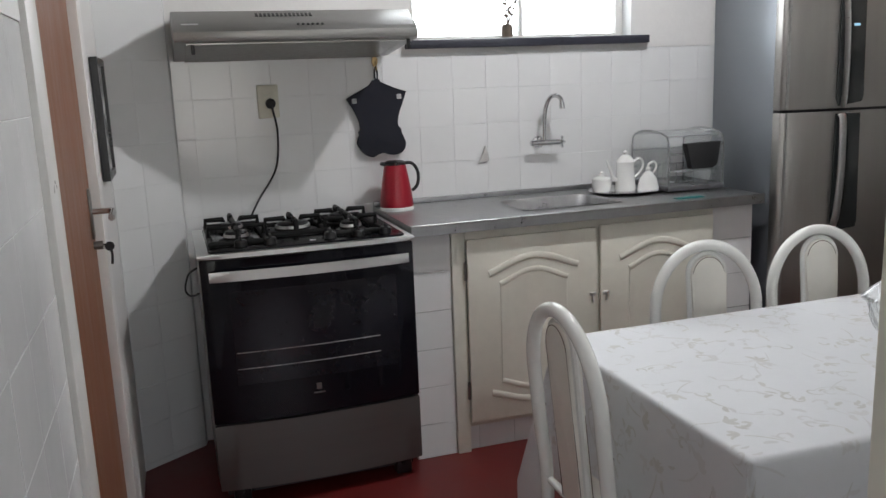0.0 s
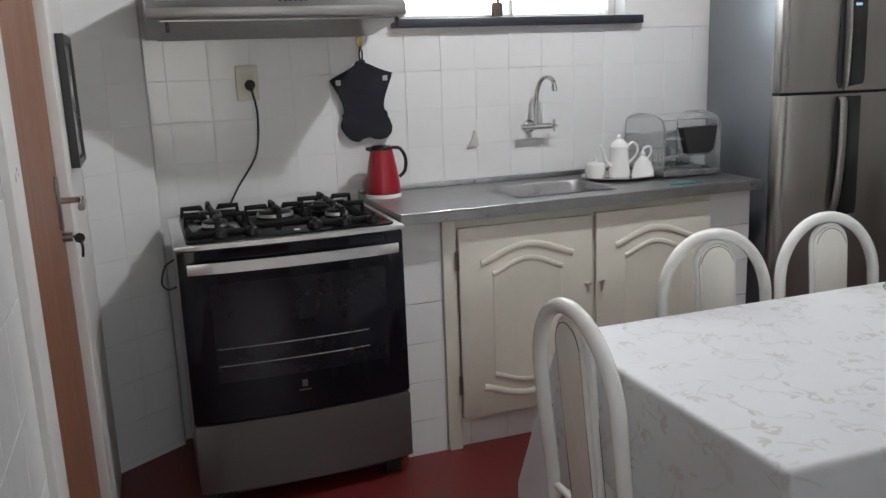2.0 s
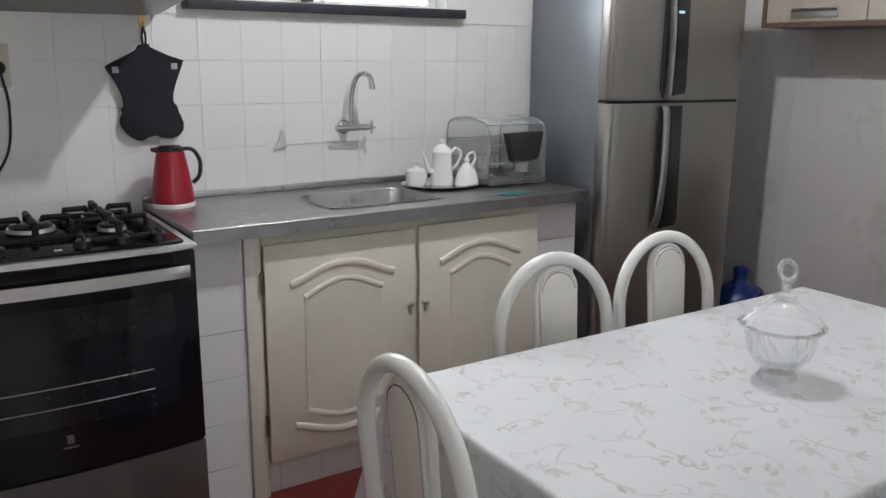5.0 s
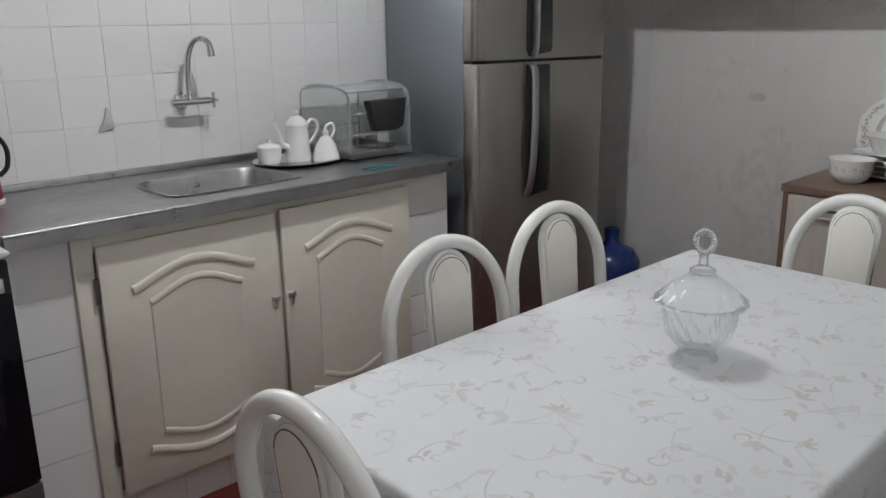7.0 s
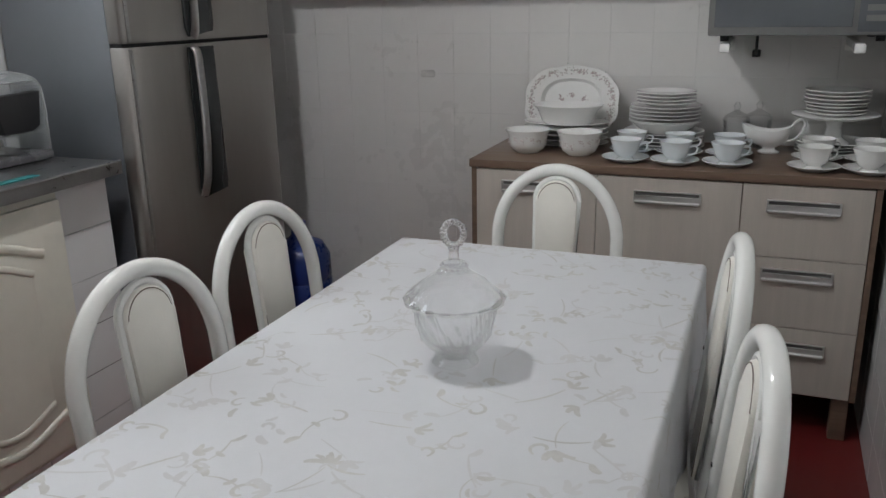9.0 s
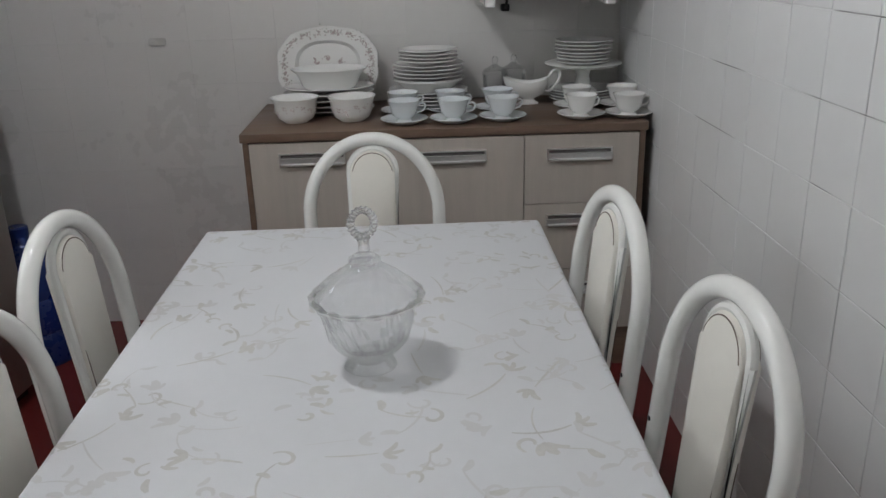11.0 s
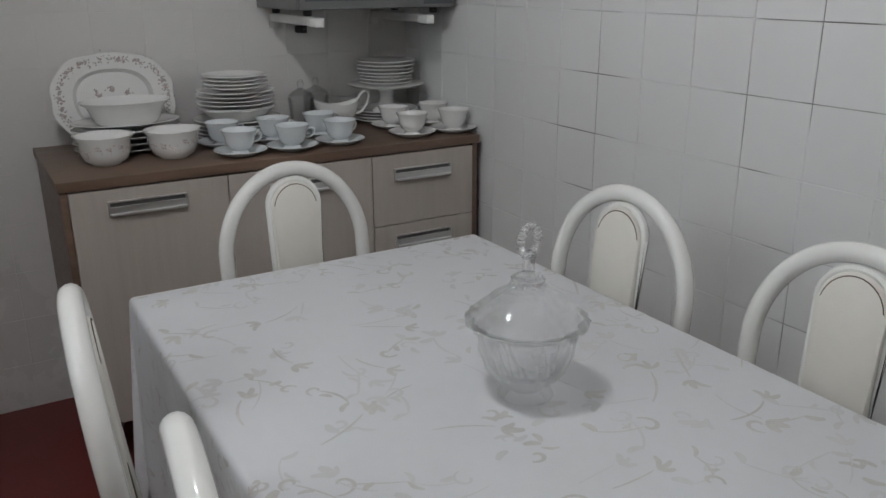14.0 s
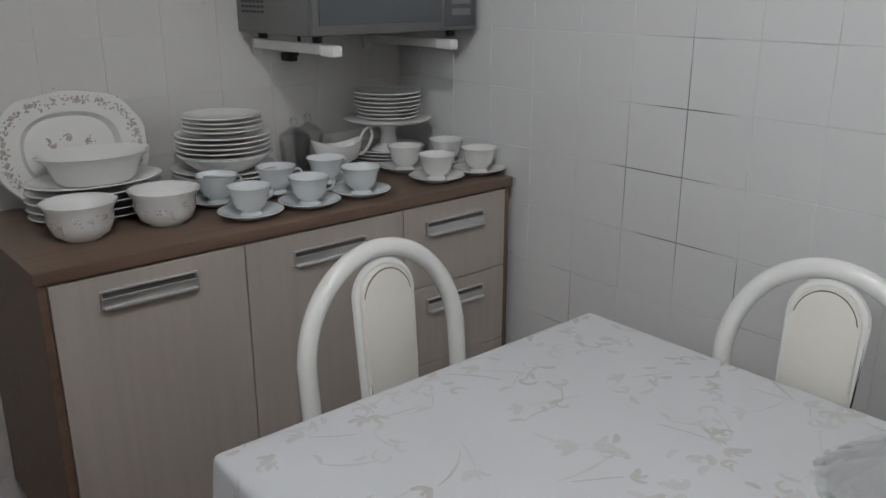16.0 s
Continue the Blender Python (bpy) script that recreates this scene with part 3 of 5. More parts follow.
# ---------------------------------------------------------------- worktop, cabinet
def build_worktop():
    x0, x1, y0, y1, z0, z1 = 1.800, 3.338, 2.702, YN - 0.004, 0.900, 0.938
    bx0, bx1, by0, by1 = 2.30, 2.74, 2.83, 3.13
    w = thing("worktop", pose(0, 0, 0), "scratched stainless steel sink worktop with draining grooves", "worktop")
    bm = bmesh.new()
    box(x0, y0, z0, x1, by0, z1, bm=bm)
    box(x0, by1, z0, x1, y1, z1, bm=bm)
    box(x0, by0, z0, bx0, by1, z1, bm=bm)
    box(bx1, by0, z0, x1, by1, z1, bm=bm)
    part("slab", bm, M_SINK, w, "", None)
    part("front_lip", sweep([(x0, y0 + 0.004, z1 - 0.001), (x1, y0 + 0.004, z1 - 0.001)], 0.005, 10), M_SINK, w)
    part("upstand", box(x0, y1 - 0.014, z1, x1, y1, z1 + 0.022, 0.004), M_SINK, w, "low upstand along the wall", 30)
    # bowl with rounded corners: rings from the rim down
    bb = bmesh.new()
    rings = []
    for ins, z, r in ((-0.012, z1 + 0.003, 0.065), (0.0, z1 + 0.003, 0.06), (0.006, z1 - 0.006, 0.06), (0.012, z1 - 0.10, 0.055), (0.03, z1 - 0.135, 0.05), (0.06, z1 - 0.14, 0.04)):
        rings.append([bb.verts.new((x, y, z)) for x, y in rrect(bx0 + ins, by0 + ins, bx1 - ins, by1 - ins, r, 6)])
    for a, b in zip(rings, rings[1:]):
        for i in range(len(a)):
            j = (i + 1) % len(a)
            bb.faces.new((a[i], a[j], b[j], b[i]))
    bb.faces.new(rings[-1])
    bo = part("basin", bb, M_SINK, w, "pressed steel sink bowl")
    part("drain", lathe([(0.028, 0.004), (0.024, 0.001), (0.0, 0.001)], 24, m=pose(2.52, 3.0, z1 - 0.14)), M_CHROME, bo)
    for i in range(7):
        y = 2.84 + i * 0.042
        part("drain_groove", sweep([(1.97, y, z1 - 0.0012), (2.22, y + 0.01, z1 - 0.0012)], 0.0035, 8, rz=0.0018), M_SINK, w)
    part("sponge_patch", box(2.96, 2.765, z1, 3.09, 2.80, z1 + 0.003, 0.001), mat("teal_rag", (0.02, 0.17, 0.17), 0.8), w, "flat teal cloth", None)


build_worktop()


def bead(points, depth, width):
    """A low, broad moulding along points on a front."""
    return sweep(points, depth, 12, rz=width)


def cabinet_door(parent, x0, x1, z0, z1, y):
    """Raised cathedral door, front face at y - 0.02."""
    yf = y - 0.020
    d = part("door", box(x0, yf, z0, x1, y - 0.002, z1, 0.005), M_CREAM, parent, "cream painted door with arched mouldings", 30)
    w, c = x1 - x0, (x0 + x1) / 2
    m = 0.085
    def arch(za, rise, half):
        out = []
        for i in range(25):
            u = -1 + 2 * i / 24
            k = (0.5 * (1 + math.cos(math.pi * u))) ** 0.62
            out.append((c + half * u, yf, za + rise * k))
        return out
    hw = w / 2 - m
    for za, rise in ((z1 - 0.138, 0.055), (z0 + 0.114, -0.048)):
        part("arch_moulding", bead(arch(za, rise, hw), 0.0070, 0.0135), M_CREAM, d)
        off = -0.046 if rise > 0 else 0.046
        part("arch_moulding", bead(arch(za + off, rise * 0.85, hw * 0.76), 0.0060, 0.0110), M_CREAM, d)
    out = arch(z1 - 0.184, 0.046, hw * 0.76) + list(reversed(arch(z0 + 0.158, -0.041, hw * 0.76)))
    bm = bmesh.new()
    slab([(p[0], p[2]) for p in out], yf - 0.0022, yf + 0.004, "y", bm=bm, bevel=0.002)
    part("raised_panel", bm, M_CREAM, d, "", 30)
    return d


def build_cabinet():
    yc = 2.772
    c = thing("base_cabinet", pose(0, 0, 0), "cream wooden sink cabinet between white tiled ends", "cabinet")
    bm = bmesh.new()
    box(1.968, yc - 0.014, 0.0, 2.022, yc + 0.03, 0.899, 0.003, bm=bm)
    part("stile", bm, M_CREAM, c, "", 30)
    part("stile", box(2.560, yc - 0.010, 0.115, 2.604, yc + 0.03, 0.899, 0.003), M_CREAM, c, "", 30)
    part("rail", box(2.0225, yc - 0.011, 0.845, 3.128, yc + 0.03, 0.899, 0.003), M_CREAM, c, "", 30)
    part("stile", box(3.092, yc - 0.010, 0.115, 3.128, yc + 0.03, 0.844, 0.003), M_CREAM, c, "", 30)
    part("bottom_rail", box(2.0225, yc - 0.008, 0.105, 3.128, yc + 0.03, 0.140, 0.003), M_CREAM, c, "", 30)
    part("inside", box(1.98, yc + 0.031, 0.10, 3.12, YN - 0.02, 0.70), M_WHITEPAINT, c, "", None)
    for x0, x1, zt, xl in ((2.024, 2.572, 0.862, 2.552), (2.590, 3.118, 0.868, 2.612)):
        d = cabinet_door(c, x0, x1, 0.128, zt, yc - 0.012)
        lb = box(-0.013, -0.010, -0.006, 0.013, 0.0, 0.008, 0.002)
        sweep([(0, -0.006, -0.004), (0, -0.008, -0.032)], 0.004, 8, bm=lb)
        lathe([(0.006, 0), (0.007, 0.006), (0, 0.008)], 12, lb, m=pose(0, -0.009, 0.002, 90))
        part("latch", lb, M_ALU, d, "small tarnished metal latch", at=pose(xl, yc - 0.032, 0.592))
        if x0 < 2.3:
            for z in (0.74, 0.26):
                part("hinge", sweep([(x0 - 0.006, yc - 0.022, z - 0.035), (x0 - 0.006, yc - 0.022, z + 0.035)], 0.006, 8), M_STEELD, d, "worn hinge")
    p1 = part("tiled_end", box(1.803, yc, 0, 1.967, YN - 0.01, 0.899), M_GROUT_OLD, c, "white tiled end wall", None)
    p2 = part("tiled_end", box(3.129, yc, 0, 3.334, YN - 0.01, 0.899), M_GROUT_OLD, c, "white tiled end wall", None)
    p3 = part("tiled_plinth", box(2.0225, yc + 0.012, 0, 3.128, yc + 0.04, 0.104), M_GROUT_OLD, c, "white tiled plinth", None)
    return p1, p2, p3, yc


END_L, END_R, PLINTH, YCAB = build_cabinet()

# ---------------------------------------------------------------- on the worktop
ZT = 0.938


def build_thermos():
    t = thing("thermos_jug", pose(1.872, 3.165, ZT), "red plastic thermos jug with a black handle", "thermos")
    part("body", lathe([(0, 0.012), (0.069, 0.012), (0.070, 0.02), (0.066, 0.06), (0.055, 0.13), (0.046, 0.175), (0.044, 0.185), (0, 0.186)], 40), M_RED, t, "red tapering body")
    part("base", lathe([(0, 0), (0.072, 0), (0.073, 0.010), (0.070, 0.014), (0, 0.014)], 40), M_PORC, t, "white base ring")
    part("lid", lathe([(0.043, 0.184), (0.043, 0.196), (0.036, 0.202), (0, 0.203)], 32), M_BLACK, t, "black lid")
    part("spout", sweep([(-0.035, 0, 0.188), (-0.062, 0, 0.193)], lambda u: 0.012 - 0.006 * u, 10), M_BLACK, t)
    part("handle", sweep(spline([(0.036, -0.01, 0.192), (0.07, -0.015, 0.188), (0.092, -0.018, 0.150), (0.088, -0.018, 0.10), (0.066, -0.012, 0.075)], 8), 0.007, 10), M_BLACK, t, "curved black handle")


build_thermos()


def build_mitt():
    hk = thing("wall_hook", pose(1.842, YN - 0.004, 1.545), "small pale brass adhesive wall hook", "hook")
    part("plate", lathe([(0, 0.006), (0.014, 0.005), (0.016, 0)], 20, sx=0.8, sy=1.5, m=pose(0, 0, 0, 90)), M_GOLD, hk)
    part("hook_arm", sweep(spline([(0, -0.006, 0.0), (0, -0.018, -0.02), (0, -0.022, -0.032), (0, -0.014, -0.036)], 5), 0.003, 8), M_GOLD, hk)
    t = thing("pot_holder", pose(1.850, YN - 0.018, 1.150), "dark quilted double pot holder hanging on a hook", "pot holder")
    outline = [(-0.062, 0.012), (-0.030, 0.0), (-0.004, 0.022), (0.024, 0.008), (0.058, 0.006), (0.088, 0.030), (0.086, 0.075), (0.066, 0.115), (0.066, 0.165),
               (0.094, 0.250), (0.096, 0.262), (0.088, 0.268), (0.045, 0.290), (0.004, 0.312), (-0.010, 0.324), (-0.022, 0.308), (-0.068, 0.278), (-0.116, 0.250), (-0.118, 0.240), (-0.098, 0.20), (-0.080, 0.150), (-0.078, 0.105), (-0.092, 0.06)]
    pts = [(p.x, p.y) for p in spline([(x * 1.15, z, 0) for x, z in outline], 4, True)]
    bm = slab(pts, -0.012, 0.012, "y", bevel=0.007)
    part("pad", bm, M_NAVY, t)
    part("loop", sweep(spline([(-0.012, 0, 0.31), (-0.016, -0.004, 0.345), (-0.010, -0.006, 0.372), (-0.004, -0.004, 0.345), (-0.006, 0, 0.31)], 5), 0.0035, 6), M_NAVY, t, "hanging loop")
    for x, z in ((-0.110, 0.236), (0.082, 0.248)):
        part("label", box(x - 0.010, -0.0135, z - 0.010, x + 0.010, -0.0122, z + 0.010), M_PHOTO, t, "small pale sewn label", None)


build_mitt()

for x, y, z, rot, s in ((2.312, YN - 0.0035, 1.118, 0, 1.0),):
    hb = slab([(-0.028, -0.026), (0.026, -0.018), (0.022, 0.01), (0.014, 0.045), (0.006, 0.048), (-0.004, 0.008)], -0.005, 0.0, "y", bevel=0.001)
    solo("hook_remains", hb, M_GREY, pose(x, y - 0.003, z), "grey glued remains of a wall hook", "hook")
hb = slab(rrect(-0.034, -0.015, 0.030, 0.014, 0.010, 3), -0.004, 0.0, "z", bevel=0.0015)
solo("hook_remains", hb, M_GREY, pose(XE - 0.003, 2.196, 1.098) @ Matrix(((0, 0, 1, 0), (-1, 0, 0, 0), (0, 1, 0, 0), (0, 0, 0, 1))), "grey glued remains of a wall hook", "hook")


def build_tap():
    t = thing("wall_tap", pose(2.578, YN - 0.004, 1.168), "chrome wall tap with a swan neck spout", "tap")
    part("flange", lathe([(0.028, 0), (0.027, 0.006), (0.016, 0.012), (0, 0.012)], 24, m=pose(0, 0, 0, 90)), M_CHROME, t)
    part("body", sweep([(0, -0.005, 0), (0, -0.06, 0)], 0.013, 14), M_CHROME, t)
    part("cross_body", sweep([(-0.06, -0.058, 0), (0.075, -0.062, 0)], 0.013, 14), M_CHROME, t)
    part("spout", sweep(spline([(0.004, -0.06, 0.0), (0.004, -0.06, 0.08), (0.010, -0.065, 0.15), (0.024, -0.08, 0.195), (0.040, -0.11, 0.205), (0.05, -0.135, 0.19), (0.052, -0.14, 0.165)], 8), 0.0095, 12), M_CHROME, t, "swan neck spout")
    part("nozzle", sweep([(0.052, -0.14, 0.172), (0.053, -0.142, 0.148)], 0.012, 14), M_CHROME, t)
    kb = sweep([(0.075, -0.062, 0), (0.088, -0.062, 0)], 0.008, 10)
    for dy, dz in ((1, 0), (0, 1)):
        sweep([(0.090, -0.062 - 0.026 * dy, -0.026 * dz), (0.090, -0.062 + 0.026 * dy, 0.026 * dz)], 0.0055, 8, bm=kb)
    part("cross_handle", kb, M_CHROME, t, "cross shaped tap handle")


build_tap()


def build_tea_set():
    cx, cy = 2.905, 3.085
    solo("tray", lathe([(0, 0.002), (0.135, 0.002), (0.150, 0.010), (0.168, 0.012), (0.170, 0.014), (0.150, 0.014), (0.134, 0.006), (0, 0.006)], 56, sy=0.82,
                       wave=lambda a, r, z: 1 + (0.02 * abs(math.sin(a * 9)) if r > 0.16 else 0)), M_CHROME, pose(cx, cy, ZT), "oval silver tray with a scalloped rim on the worktop", "tray")
    z = ZT + 0.006
    p = thing("teapot", pose(2.905, 3.09, z), "tall white porcelain coffee pot on a silver tray", "pot")
    part("body", lathe([(0, 0), (0.043, 0), (0.046, 0.01), (0.042, 0.06), (0.038, 0.115), (0.041, 0.128), (0, 0.130)], 36), M_PORC, p)
    part("lid", lathe([(0.041, 0.128), (0.034, 0.142), (0.018, 0.156), (0.008, 0.160), (0.011, 0.170), (0.006, 0.178), (0, 0.179)], 32), M_PORC, p, "domed lid with a knob")
    part("spout", sweep(spline([(-0.038, 0, 0.05), (-0.062, 0, 0.065), (-0.074, 0, 0.10), (-0.092, 0, 0.138)], 6), lambda u: 0.011 - 0.006 * u, 12), M_PORC, p)
    part("handle", sweep(spline([(0.038, 0, 0.118), (0.062, 0, 0.140), (0.086, 0, 0.128), (0.088, 0, 0.10), (0.066, 0, 0.07), (0.042, 0, 0.055)], 6), 0.006, 10), M_PORC, p)
    s = thing("sugar_bowl", pose(2.805, 3.12, z), "small white porcelain sugar bowl with a lid", "bowl")
    part("body", lathe([(0, 0), (0.034, 0), (0.042, 0.02), (0.043, 0.045), (0.040, 0.056), (0, 0.057)], 32), M_PORC, s)
    part("lid", lathe([(0.043, 0.056), (0.036, 0.064), (0.012, 0.070), (0.008, 0.078), (0.010, 0.086), (0, 0.090)], 32), M_PORC, s)
    c = thing("cream_jug", pose(2.988, 3.035, z), "small white porcelain bell shaped jug", "jug")
    part("body", lathe([(0, 0), (0.048, 0), (0.046, 0.02), (0.036, 0.055), (0.018, 0.080), (0.009, 0.086), (0.012, 0.098), (0.006, 0.106), (0, 0.107)], 32), M_PORC, c)
    part("handle", sweep(spline([(0.022, 0, 0.075), (0.04, 0, 0.10), (0.03, 0, 0.125), (0.004, 0, 0.118), (-0.004, 0, 0.10)], 6), 0.005, 8), M_PORC, c)


build_tea_set()


def build_rack():
    r = thing("dish_rack", pose(3.030, 2.945, ZT, 0, 0, -2), "clear plastic dish drainer with a black cutlery holder", "dish rack")
    W, D = 0.282, 0.33
    part("base", box(0, 0, 0.004, W, D, 0.028, 0.006), mat("smoked_plastic", (0.10, 0.10, 0.105), 0.25), r, "smoked plastic tray", 30)
    def arch(x, y0, y1, h):
        return spline([(x, y0, 0.028), (x, y0 - 0.002, h * 0.7), (x, y0 + 0.025, h * 0.93), (x, (y0 + y1) / 2, h), (x, y1 - 0.025, h * 0.93), (x, y1 + 0.002, h * 0.7), (x, y1, 0.028)], 7)
    for x in (0.006, W - 0.006):
        pts = [(p.y, p.z) for p in arch(x, 0.01, D - 0.01, 0.262)]
        part("side_panel", slab(pts, x - 0.003, x + 0.003, "x"), M_ACRYL, r, "clear arched side panel", 30)
        part("side_rim", sweep(arch(x, 0.01, D - 0.01, 0.262), 0.0048, 8), M_ACRYL, r)
    part("top_cover", slab([(p.y, p.z) for p in arch(0, 0.012, D - 0.012, 0.259)][14:29] + [(p.y, p.z - 0.004) for p in reversed(arch(0, 0.012, D - 0.012, 0.259)[14:29])], 0.01, W - 0.01, "x"), M_ACRYL, r, "clear curved cover", 60)
    for z in (0.09, 0.165):
        part("rail", sweep([(0.006, 0.012, z), (W - 0.006, 0.012, z)], 0.004, 8), M_ACRYL, r)
        part("rail", sweep([(0.006, D - 0.012, z), (W - 0.006, D - 0.012, z)], 0.004, 8), M_ACRYL, r)
    hb = slab([(0.082, 0.208), (0.252, 0.212), (0.236, 0.112), (0.212, 0.098), (0.112, 0.098)], -0.012, 0.03, "y", bevel=0.004)
    part("cutlery_holder", hb, M_RUBBER, r, "black plastic cutlery holder")
    for i in range(6):
        part("plate_rod", sweep([(0.03, 0.05 + i * 0.04, 0.028), (0.03, 0.05 + i * 0.04, 0.11)], 0.003, 6), M_ACRYL, r)
    for i in range(3):
        part("plate_rod", sweep([(0.17, 0.07 + i * 0.07, 0.028), (0.17, 0.07 + i * 0.07, 0.10)], 0.003, 6), M_ACRYL, r)


build_rack()

# vase with dry twigs on the sill
v = thing("sill_vase", pose(2.455, YN + 0.03, WZ0), "small glass vase with twigs on the window sill", "vase")
part("saucer", lathe([(0, 0), (0.03, 0.0), (0.034, 0.006), (0, 0.006)], 24), M_PORC, v)
part("jar", lathe([(0, 0.006), (0.022, 0.006), (0.025, 0.015), (0.024, 0.055), (0.020, 0.062), (0.018, 0.062), (0.02, 0.05), (0, 0.02)], 24), M_TWIG, v, "dark little jar")
rng = random.Random(4)
for i in range(6):
    a, l = rng.uniform(0, 6.28), rng.uniform(0.10, 0.19)
    tip = Vector((math.cos(a) * 0.06, math.sin(a) * 0.03, 0.06 + l))
    tb = sweep(spline([(0, 0, 0.05), tip * 0.5 + Vector((0.01, 0, 0.03)), tip], 5), 0.0022, 6)
    for k in range(4):
        u = 0.45 + 0.16 * k
        c = tip * u + Vector((rng.uniform(-0.012, 0.012), rng.uniform(-0.01, 0.01), 0.02))
        lathe([(0, -0.010), (0.006, -0.004), (0.007, 0.003), (0, 0.011)], 8, tb, sy=0.35, m=Matrix.Translation(c) @ pose(0, 0, 0, rng.uniform(0, 90), rng.uniform(-60, 60), rng.uniform(0, 180)))
    part("twig", tb, M_TWIG, v, "leafy twig")

# picture on the west wall
pf = thing("picture_frame", pose(XW, 2.850, 1.374), "small picture in a black frame on the wall", "picture")
ob = bmesh.new()
w2, h2 = 0.150, 0.195
for y0, z0, y1, z1 in ((-w2, -h2, -w2 + 0.022, h2), (w2 - 0.022, -h2, w2, h2), (-w2 + 0.022, -h2, w2 - 0.022, -h2 + 0.022), (-w2 + 0.022, h2 - 0.022, w2 - 0.022, h2)):
    box(0.002, y0, z0, 0.026, y1, z1, bm=ob)
part("frame", ob, M_BLACK, pf, "black wooden frame", None)
part("print", box(0.003, -w2 + 0.02, -h2 + 0.02, 0.016, w2 - 0.02, h2 - 0.02), M_PHOTO, pf, "faded grey print", None)


# ---------------------------------------------------------------- fridge
def build_fridge():
    f = thing("fridge", pose(3.384, 2.683, 0, 0, 0, -9.5), "tall stainless steel two door fridge with grey sides", "fridge")
    W, D, H, G = 0.645, 0.60, 1.86, 1.274
    part("body", box(0.003, 0.065, 0.04, W - 0.003, D, H, 0.006), M_SIDEGREY, f, "grey painted cabinet", 30)
    def leaf(z0, z1):
        pts = [(0, 0.058)] + [(0.0, 0.012), (0.004, 0.004), (0.012, 0.0)] + [(0.012 + (W - 0.024) * i / 12, -0.010 * (1 - (2 * i / 12 - 1) ** 2)) for i in range(1, 12)] + [(W - 0.012, 0.0), (W - 0.004, 0.004), (W, 0.012), (W, 0.058)]
        return slab(pts, z0, z1, bevel=0.003)
    for z0, z1, nm in ((0.06, G - 0.006, "lower_door"), (G + 0.006, H - 0.005, "upper_door")):
        d = part(nm, leaf(z0, z1), M_FRIDGE, f, "brushed stainless steel door")
        za, zb = (0.765, z1 - 0.01) if nm == "lower_door" else (z0 + 0.01, z1 - 0.06)
        part("dark_panel", slab([(0.236, za + 0.03), (0.248, za), (0.350, za + 0.015), (0.356, za + 0.04), (0.346, zb), (0.238, zb)], -0.0185, -0.0085, "y", bevel=0.002), M_PANEL, d, "dark glossy panel")
        lo = nm == "lower_door"
        pts = [(0.258, -0.022, zb - 0.002), (0.259, -0.036, zb - 0.04), (0.256, -0.042, (za + zb) / 2), (0.248, -0.036, za + 0.08), (0.240, -0.02, za + 0.008)] if lo else \
              [(0.240, -0.02, zb - 0.008), (0.248, -0.036, zb - 0.08), (0.256, -0.042, (za + zb) / 2), (0.259, -0.036, za + 0.04), (0.258, -0.022, za + 0.002)]
        part("handle", sweep(spline(pts, 8), 0.017, 12, rz=0.008), M_STEEL, d, "curved satin metal handle")
        part("edge_strip", box(0.020, -0.0050, z0 + 0.004, 0.032, 0.004, z1 - 0.004, 0.001), M_STEEL, d, "", None)
        if not lo:
            part("display", box(0.296, -0.0205, 1.607, 0.322, -0.018, 1.617), mat("blue_display", (0.25, 0.45, 0.6), 0.3, emit=0.8), d, "small lit blue display", None)
    part("gap_strip", box(0.006, 0.010, G - 0.007, W - 0.006, 0.064, G + 0.007), M_RUBBER, f, "", None)
    part("kick_plate", box(0.02, 0.05, 0.0, W - 0.02, 0.09, 0.058), M_BLACK, f, "", None)
    for x in (0.05, W - 0.05):
        part("foot", lathe([(0.02, 0), (0.02, 0.04), (0, 0.04)], 14, m=pose(x, D - 0.06, 0)), M_BLACK, f)


build_fridge()

jug = thing("water_bottle", pose(4.290, 2.690, 0), "large blue plastic water bottle standing beside the fridge", "bottle")
part("body", lathe([(0, 0), (0.12, 0), (0.13, 0.02), (0.13, 0.12), (0.124, 0.13), (0.13, 0.14), (0.13, 0.25), (0.124, 0.26), (0.13, 0.27), (0.128, 0.36), (0.10, 0.41), (0.045, 0.435), (0.032, 0.45), (0.030, 0.49), (0, 0.49)], 40), M_BLUE, jug)
part("cap", lathe([(0.034, 0.475), (0.034, 0.505), (0.028, 0.51), (0, 0.51)], 24), M_BLUE, jug)

# ---------------------------------------------------------------- table and cloth
TX0, TX1, TY0, TY1, TZ = 1.920, 3.370, 0.986, 1.788, 0.770
table = thing("dining_table", pose(0, 0, 0), "rectangular dining table under a printed cloth", "table")
part("tabletop", box(TX0 + 0.012, TY0 + 0.012, TZ - 0.035, TX1 - 0.012, TY1 - 0.012, TZ - 0.004, 0.006), M_WHITEPAINT, table, "", 30)
for x in (TX0 + 0.10, TX1 - 0.10):
    for y in (TY0 + 0.10, TY1 - 0.10):
        part("leg", sweep([(x, y, 0), (x, y, TZ - 0.036)], 0.019, 14), M_CHAIR, table, "white tubular leg")


